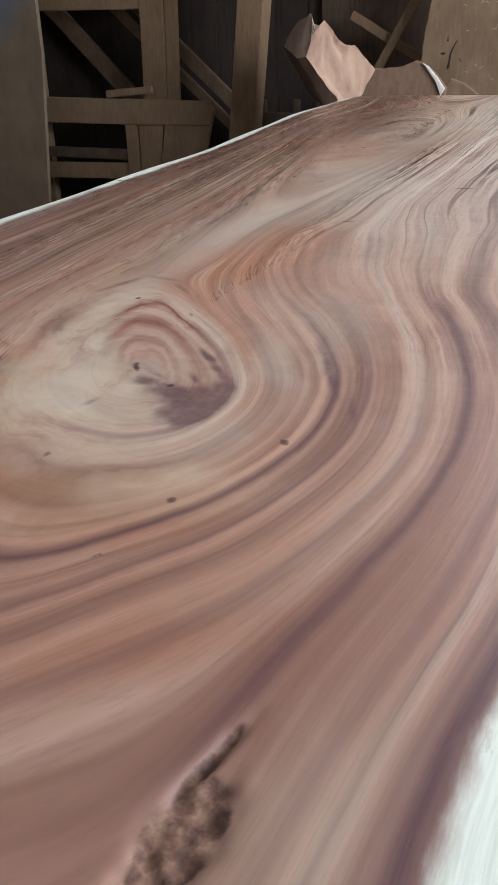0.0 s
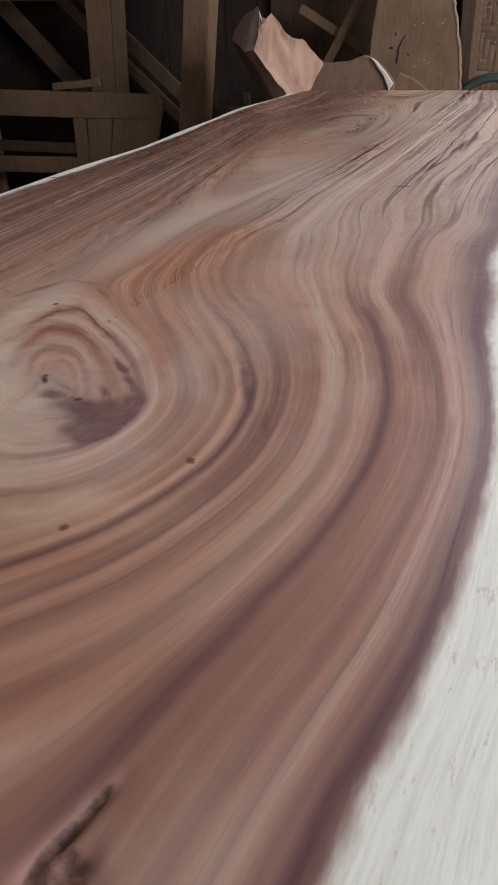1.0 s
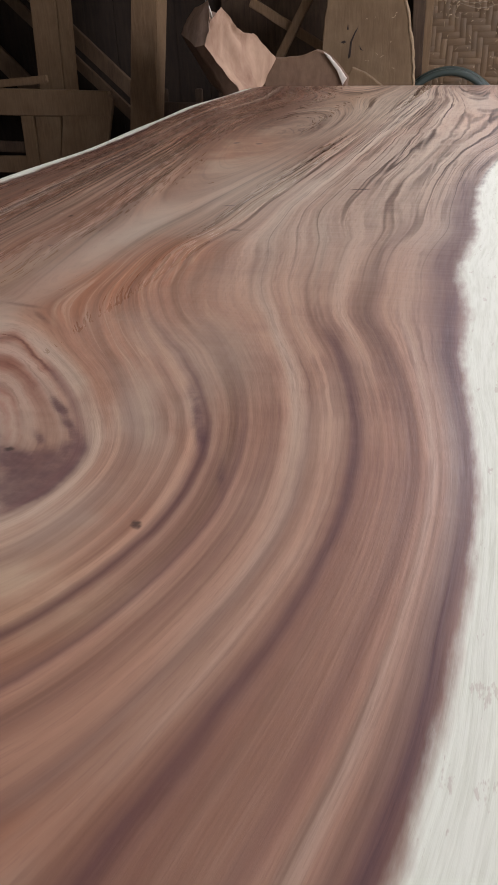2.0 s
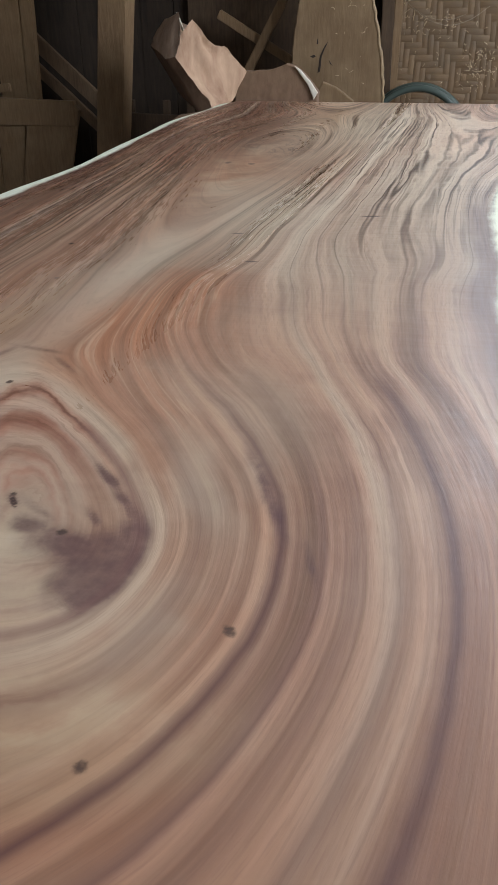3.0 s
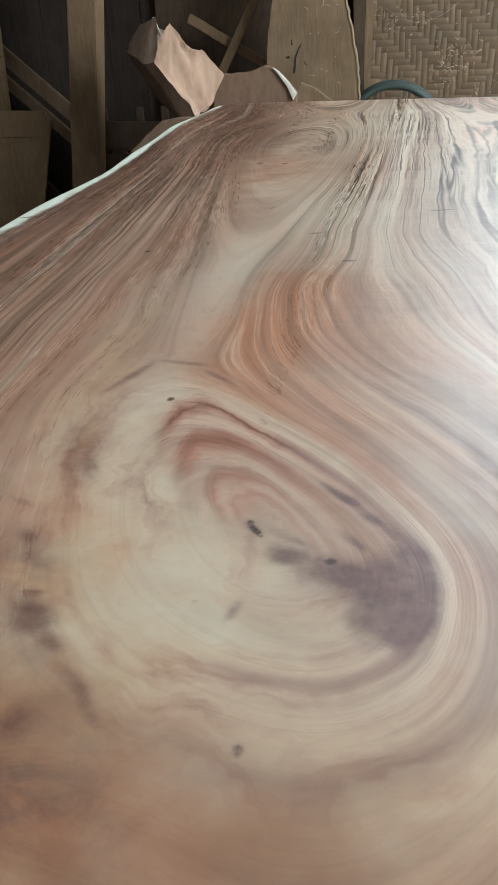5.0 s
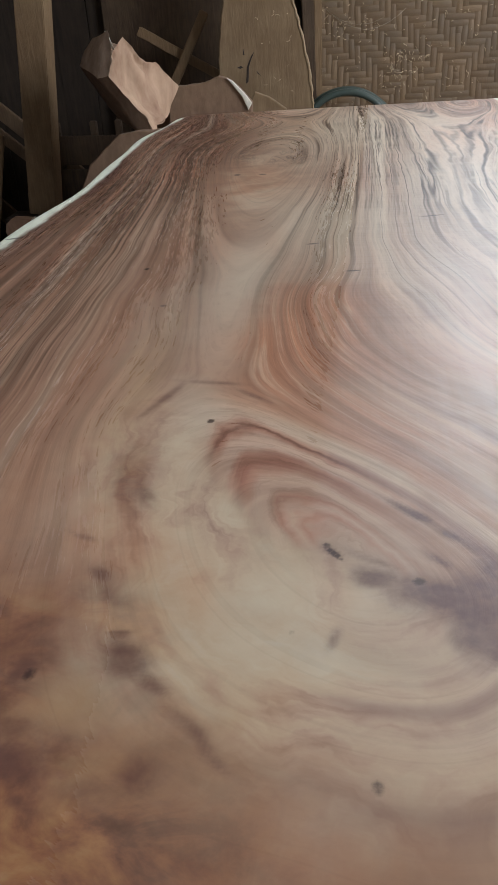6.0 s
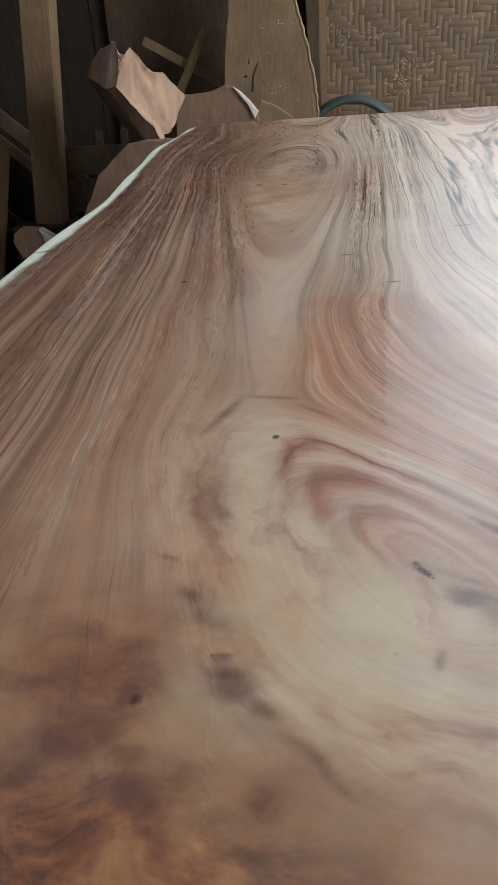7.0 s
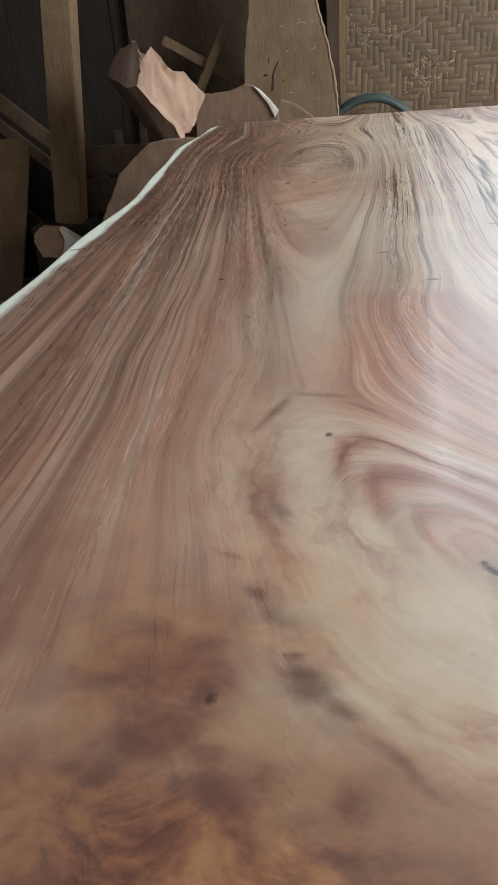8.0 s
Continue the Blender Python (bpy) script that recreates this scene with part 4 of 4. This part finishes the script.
tagged(part("narrow_board", timber((-0.30, 3.44, 0.0), (-0.325, 3.44, 1.5), 0.045, 0.02), MAT_DARK), "narrow dark board standing against the woven wall", "board")
tagged(part("batten", timber((-0.287, 3.475, 0.0), (-0.275, 3.475, 1.5), 0.03, 0.02), MAT_FRAME), "thin wooden batten along the woven bamboo wall", "batten")

hose = tagged(new("garden_hose", bpy.data.meshes.new("garden_hose")), "coiled green rubber garden hose leaning on the wall", "hose")
bm = bmesh.new()
turns, n, m = 2, 90, 10
loops = []
for i in range(turns * n + 1):
    a = 2 * math.pi * i / n
    c = Vector((-0.175 + (0.235 + 0.01 * i / n) * math.cos(a), 3.30 + 0.034 * i / n, 0.352 + (0.338 + 0.006 * i / n) * math.sin(a)))
    out = Vector((math.cos(a) / 0.235, 0, math.sin(a) / 0.335)).normalized()
    loops.append([bm.verts.new(c + 0.0125 * (out * math.cos(2 * math.pi * k / m) + Vector((0, 1, 0)) * math.sin(2 * math.pi * k / m))) for k in range(m)])
for r, s in zip(loops, loops[1:]):
    for k in range(m):
        bm.faces.new((r[k], r[(k + 1) % m], s[(k + 1) % m], s[k])).smooth = True
bm.faces.new(loops[0])
bm.faces.new(loops[-1][::-1])
bmesh.ops.recalc_face_normals(bm, faces=bm.faces[:])
bm.to_mesh(hose.data)
bm.free()
hose.data.materials.append(MAT_HOSE)

crate = thing("crate", "dark low wooden crate behind the slab", "crate", at=(-1.2, 3.3, 0))
part("front_board", timber((-0.16, 0, 0.54), (0.16, 0, 0.53), 0.11, 0.015), MAT_DARK, crate)
part("front_board", timber((-0.16, 0, 0.40), (0.16, 0, 0.40), 0.13, 0.015), MAT_DARK, crate)
part("front_board", timber((-0.16, 0, 0.2), (0.16, 0, 0.2), 0.2, 0.015), MAT_DARK, crate)
for sx in (-0.12, 0.03, 0.13):
    part("upright", timber((sx, 0.02, 0.0), (sx + 0.005, 0.02, 0.64), 0.028, 0.02), MAT_DARK, crate)

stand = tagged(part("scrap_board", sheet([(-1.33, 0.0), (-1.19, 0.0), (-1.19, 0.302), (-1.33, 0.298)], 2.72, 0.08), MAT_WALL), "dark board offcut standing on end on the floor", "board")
chip = thing("wedge_offcut", "pinkish wedge of hardwood offcut on a dark board", "offcut")
part("end_face", sheet([(-1.352, 0.36), (-1.345, 0.388), (-1.322, 0.404), (-1.252, 0.398), (-1.24, 0.36), (-1.26, 0.298), (-1.33, 0.304)], 2.706, 0.05, 0.003, step=0.02), MAT_SPLIT, chip, "pinkish end face")
part("split_face", sheet([(-1.252, 0.4), (-1.17, 0.345), (-1.165, 0.31), (-1.26, 0.299), (-1.238, 0.36)], 2.70, 0.05, 0.003, step=0.02), MAT_SAP, chip, "pale split face")
tagged(part("plywood_sheet", sheet([(-1.13, 0.0), (-0.62, 0.0), (-0.62, 1.6), (-1.13, 1.6)], 3.54, 0.012, lean=0.01), MAT_DARK), "dark brown plywood sheet standing against the wall", "plywood")

# ---- woven bamboo wall ----
weave = tagged(part("bamboo_wall", box(-0.3, 0.66, 3.517, 3.56, 0.0, 1.19), MAT_PLANK), "woven split-bamboo wall in a herringbone twill, dusty", "wall", kind="structure")
CELL = 0.0225


def float_mesh(length, upright):
    """One visible stretch of a bamboo strip, its ends tucked under its neighbours."""
    bm = bmesh.new()
    half, wide = length * CELL / 2 + 0.002, CELL * 0.485
    rows = []
    for f, lift in ((-1, 0.0), (-0.8, 0.0022), (0, 0.0032), (0.8, 0.0022), (1, 0.0)):
        row = []
        for s, fall in ((-1, 0.0015), (-0.6, 0.0), (0.6, 0.0), (1, 0.0015)):
            a, b = s * wide, f * half
            row.append(bm.verts.new((a if upright else b, -lift + fall, b if upright else a)))
        rows.append(row)
    for r, q in zip(rows, rows[1:]):
        for k in range(3):
            bm.faces.new((r[k], r[k + 1], q[k + 1], q[k])).smooth = True
    bmesh.ops.recalc_face_normals(bm, faces=bm.faces[:])
    if bm.faces[4].normal.y > 0:
        bmesh.ops.reverse_faces(bm, faces=bm.faces[:])
    me = bpy.data.meshes.new("bamboo_strip")
    bm.to_mesh(me)
    bm.free()
    me.materials.append(MAT_STRIP_UP if upright else MAT_STRIP_FLAT)
    return me


def over(i, j):
    k, l = (j + 5) % 24, (i + 40) % 64
    k, l = min(k, 24 - k), min(l, 64 - l)
    return (l + k) % 6 < 3


def bamboo(name, grain):
    m, t, b = material(name, 0.6)
    info = t.nodes.new("ShaderNodeObjectInfo").outputs["Random"]
    isle = t.nodes.new("ShaderNodeNewGeometry").outputs["Random Per Island"]
    grainy = noise_tex(t, stretched(t, grain), 1.0, 4.0, 0.6)
    dirt = noise_tex(t, t.nodes.new("ShaderNodeNewGeometry").outputs["Position"], 9.0, 4.0, 0.6)
    tone = sums(t, "ADD", sums(t, "MULTIPLY", grainy, 0.55), sums(t, "MULTIPLY", sums(t, "ADD", info, isle), 0.24))
    col = ramp(t, tone, [(0.2, (0.10, 0.064, 0.034)), (0.5, (0.175, 0.108, 0.057)), (0.8, (0.30, 0.198, 0.108))])
    col = mixed(t, ramp(t, dirt, [(0.42, (0, 0, 0)), (0.66, (0.8, 0.8, 0.8))]), col, (0.135, 0.092, 0.055))
    t.links.new(col, b.inputs["Base Color"])
    bump(t, b, grainy, 0.3, 0.002)
    return m


MAT_STRIP_UP, MAT_STRIP_FLAT = bamboo("bamboo_upright", (500, 50, 14)), bamboo("bamboo_level", (14, 50, 500))
shapes = {}
rest = []
NI, NJ = 42, 52
for upright in (True, False):
    for a in range(NI if upright else NJ):
        run = 0
        count = NJ if upright else NI
        for c in range(count + 1):
            inside = c < count and over(*((a, c) if upright else (c, a))) == upright
            if inside:
                run += 1
            if run and (not inside):
                mid_c = c - run / 2
                x, z = ((a + 0.5, mid_c) if upright else (mid_c, a + 0.5))
                spot = (-0.297 + x * CELL, 3.516 + 0.0012 * math.sin(a * 5.1 + c), 0.005 + z * CELL)
                if -0.3 < spot[0] < 0.36 and 0.6 < spot[2] < 1.08:
                    key = (run, upright)
                    if key not in shapes:
                        shapes[key] = float_mesh(run, upright)
                    ob = new("bamboo_strip", shapes[key])
                    ob.parent = weave
                    ob.matrix_basis = pose(*spot, 0, 4.0 * math.sin(a * 7.7 + c * 1.9), 0)
                else:
                    rest.append((run, upright, spot))
                run = 0
far_bm = bmesh.new()
for run, upright, spot in rest:
    key = (run, upright)
    if key not in shapes:
        shapes[key] = float_mesh(run, upright)
    start = len(far_bm.verts)
    far_bm.from_mesh(shapes[key])
    far_bm.verts.ensure_lookup_table()
    for v in far_bm.verts[start:]:
        v.co += Vector(spot)
strips = part("bamboo_strips", far_bm, MAT_STRIP_UP, weave)
tagged(strips, kind="stuff")

# sawdust curls caught on the weave and on the plank's rim
rng = random.Random(5)
bm = bmesh.new()
spots = []
for cx, cz, wide_x, wide_z, many in ((0.02, 0.735, 0.035, 0.025, 45), (0.065, 0.79, 0.04, 0.04, 24), (-0.078, 0.906, 0.022, 0.010, 16), (-0.2, 0.945, 0.04, 0.02, 14), (-0.17, 0.87, 0.05, 0.03, 12)):
    spots += [(rng.gauss(cx, wide_x), 3.508, rng.gauss(cz, wide_z)) for _ in range(many)]
spots += [(rng.uniform(-0.28, 0.4), 3.508, rng.uniform(0.62, 1.1)) for _ in range(120)]
spots += [(rng.uniform(-0.5, -0.33), 3.246, rng.uniform(0.66, 0.98)) for _ in range(16)]
spots = [(x, y, min(max(z, 0.3), 1.15)) for x, y, z in spots]
for x, y, z in spots:
    a, long, wide, curl = rng.uniform(0, math.pi), rng.uniform(0.005, 0.018), rng.uniform(0.0008, 0.0028), rng.uniform(-1.4, 1.4)
    rows = []
    for i in range(5):
        f = i / 4 - 0.5
        d = a + curl * f
        c = Vector((x + math.cos(d) * long * f, y - 0.003 * math.cos(f * 3), z + math.sin(d) * long * f))
        side = Vector((-math.sin(d), 0.3, math.cos(d))) * wide / 2
        rows.append((bm.verts.new(c - side), bm.verts.new(c + side)))
    for r, q in zip(rows, rows[1:]):
        bm.faces.new((r[0], r[1], q[1], q[0]))
tagged(part("wood_shavings", bm, MAT_CURL), "pale wood shavings caught on the woven wall", "shavings", kind="stuff")

# sagging dusty cobweb across the weave
MAT_WEB = dusty_wood("dusty_thread", (0.3, 0.25, 0.19), (0.42, 0.36, 0.28), (9, 9, 9), 0.9, 0.0)
cobweb = thing("cobweb", "dusty grey cobweb threads sagging across the woven wall", "cobweb", at=(0, 3.495, 0))
for x0, z0, x1, z1, sag, thick in ((-0.262, 0.985, 0.05, 0.955, 0.075, 0.0011), (-0.25, 0.97, -0.03, 0.93, 0.035, 0.0008), (-0.30, 1.02, -0.262, 0.90, 0.004, 0.0012), (-0.285, 1.03, -0.25, 0.86, 0.006, 0.0008)):
    bm = bmesh.new()
    loops = []
    for i in range(25):
        f = i / 24
        c = Vector((x0 + (x1 - x0) * f, -0.01 * math.sin(math.pi * f), z0 + (z1 - z0) * f - sag * 4 * f * (1 - f) + 0.002 * noise.noise((f * 9, x0 * 30, 0))))
        r = thick * (0.7 + 0.6 * abs(noise.noise((f * 14, z1 * 20, 3))))
        loops.append([bm.verts.new(c + Vector((0, r * math.cos(a), r * math.sin(a)))) for a in (0.5, 2.6, 4.7)])
    for r, q in zip(loops, loops[1:]):
        for k in range(3):
            bm.faces.new((r[k], r[(k + 1) % 3], q[(k + 1) % 3], q[k]))
    part("thread", bm, MAT_WEB, cobweb)
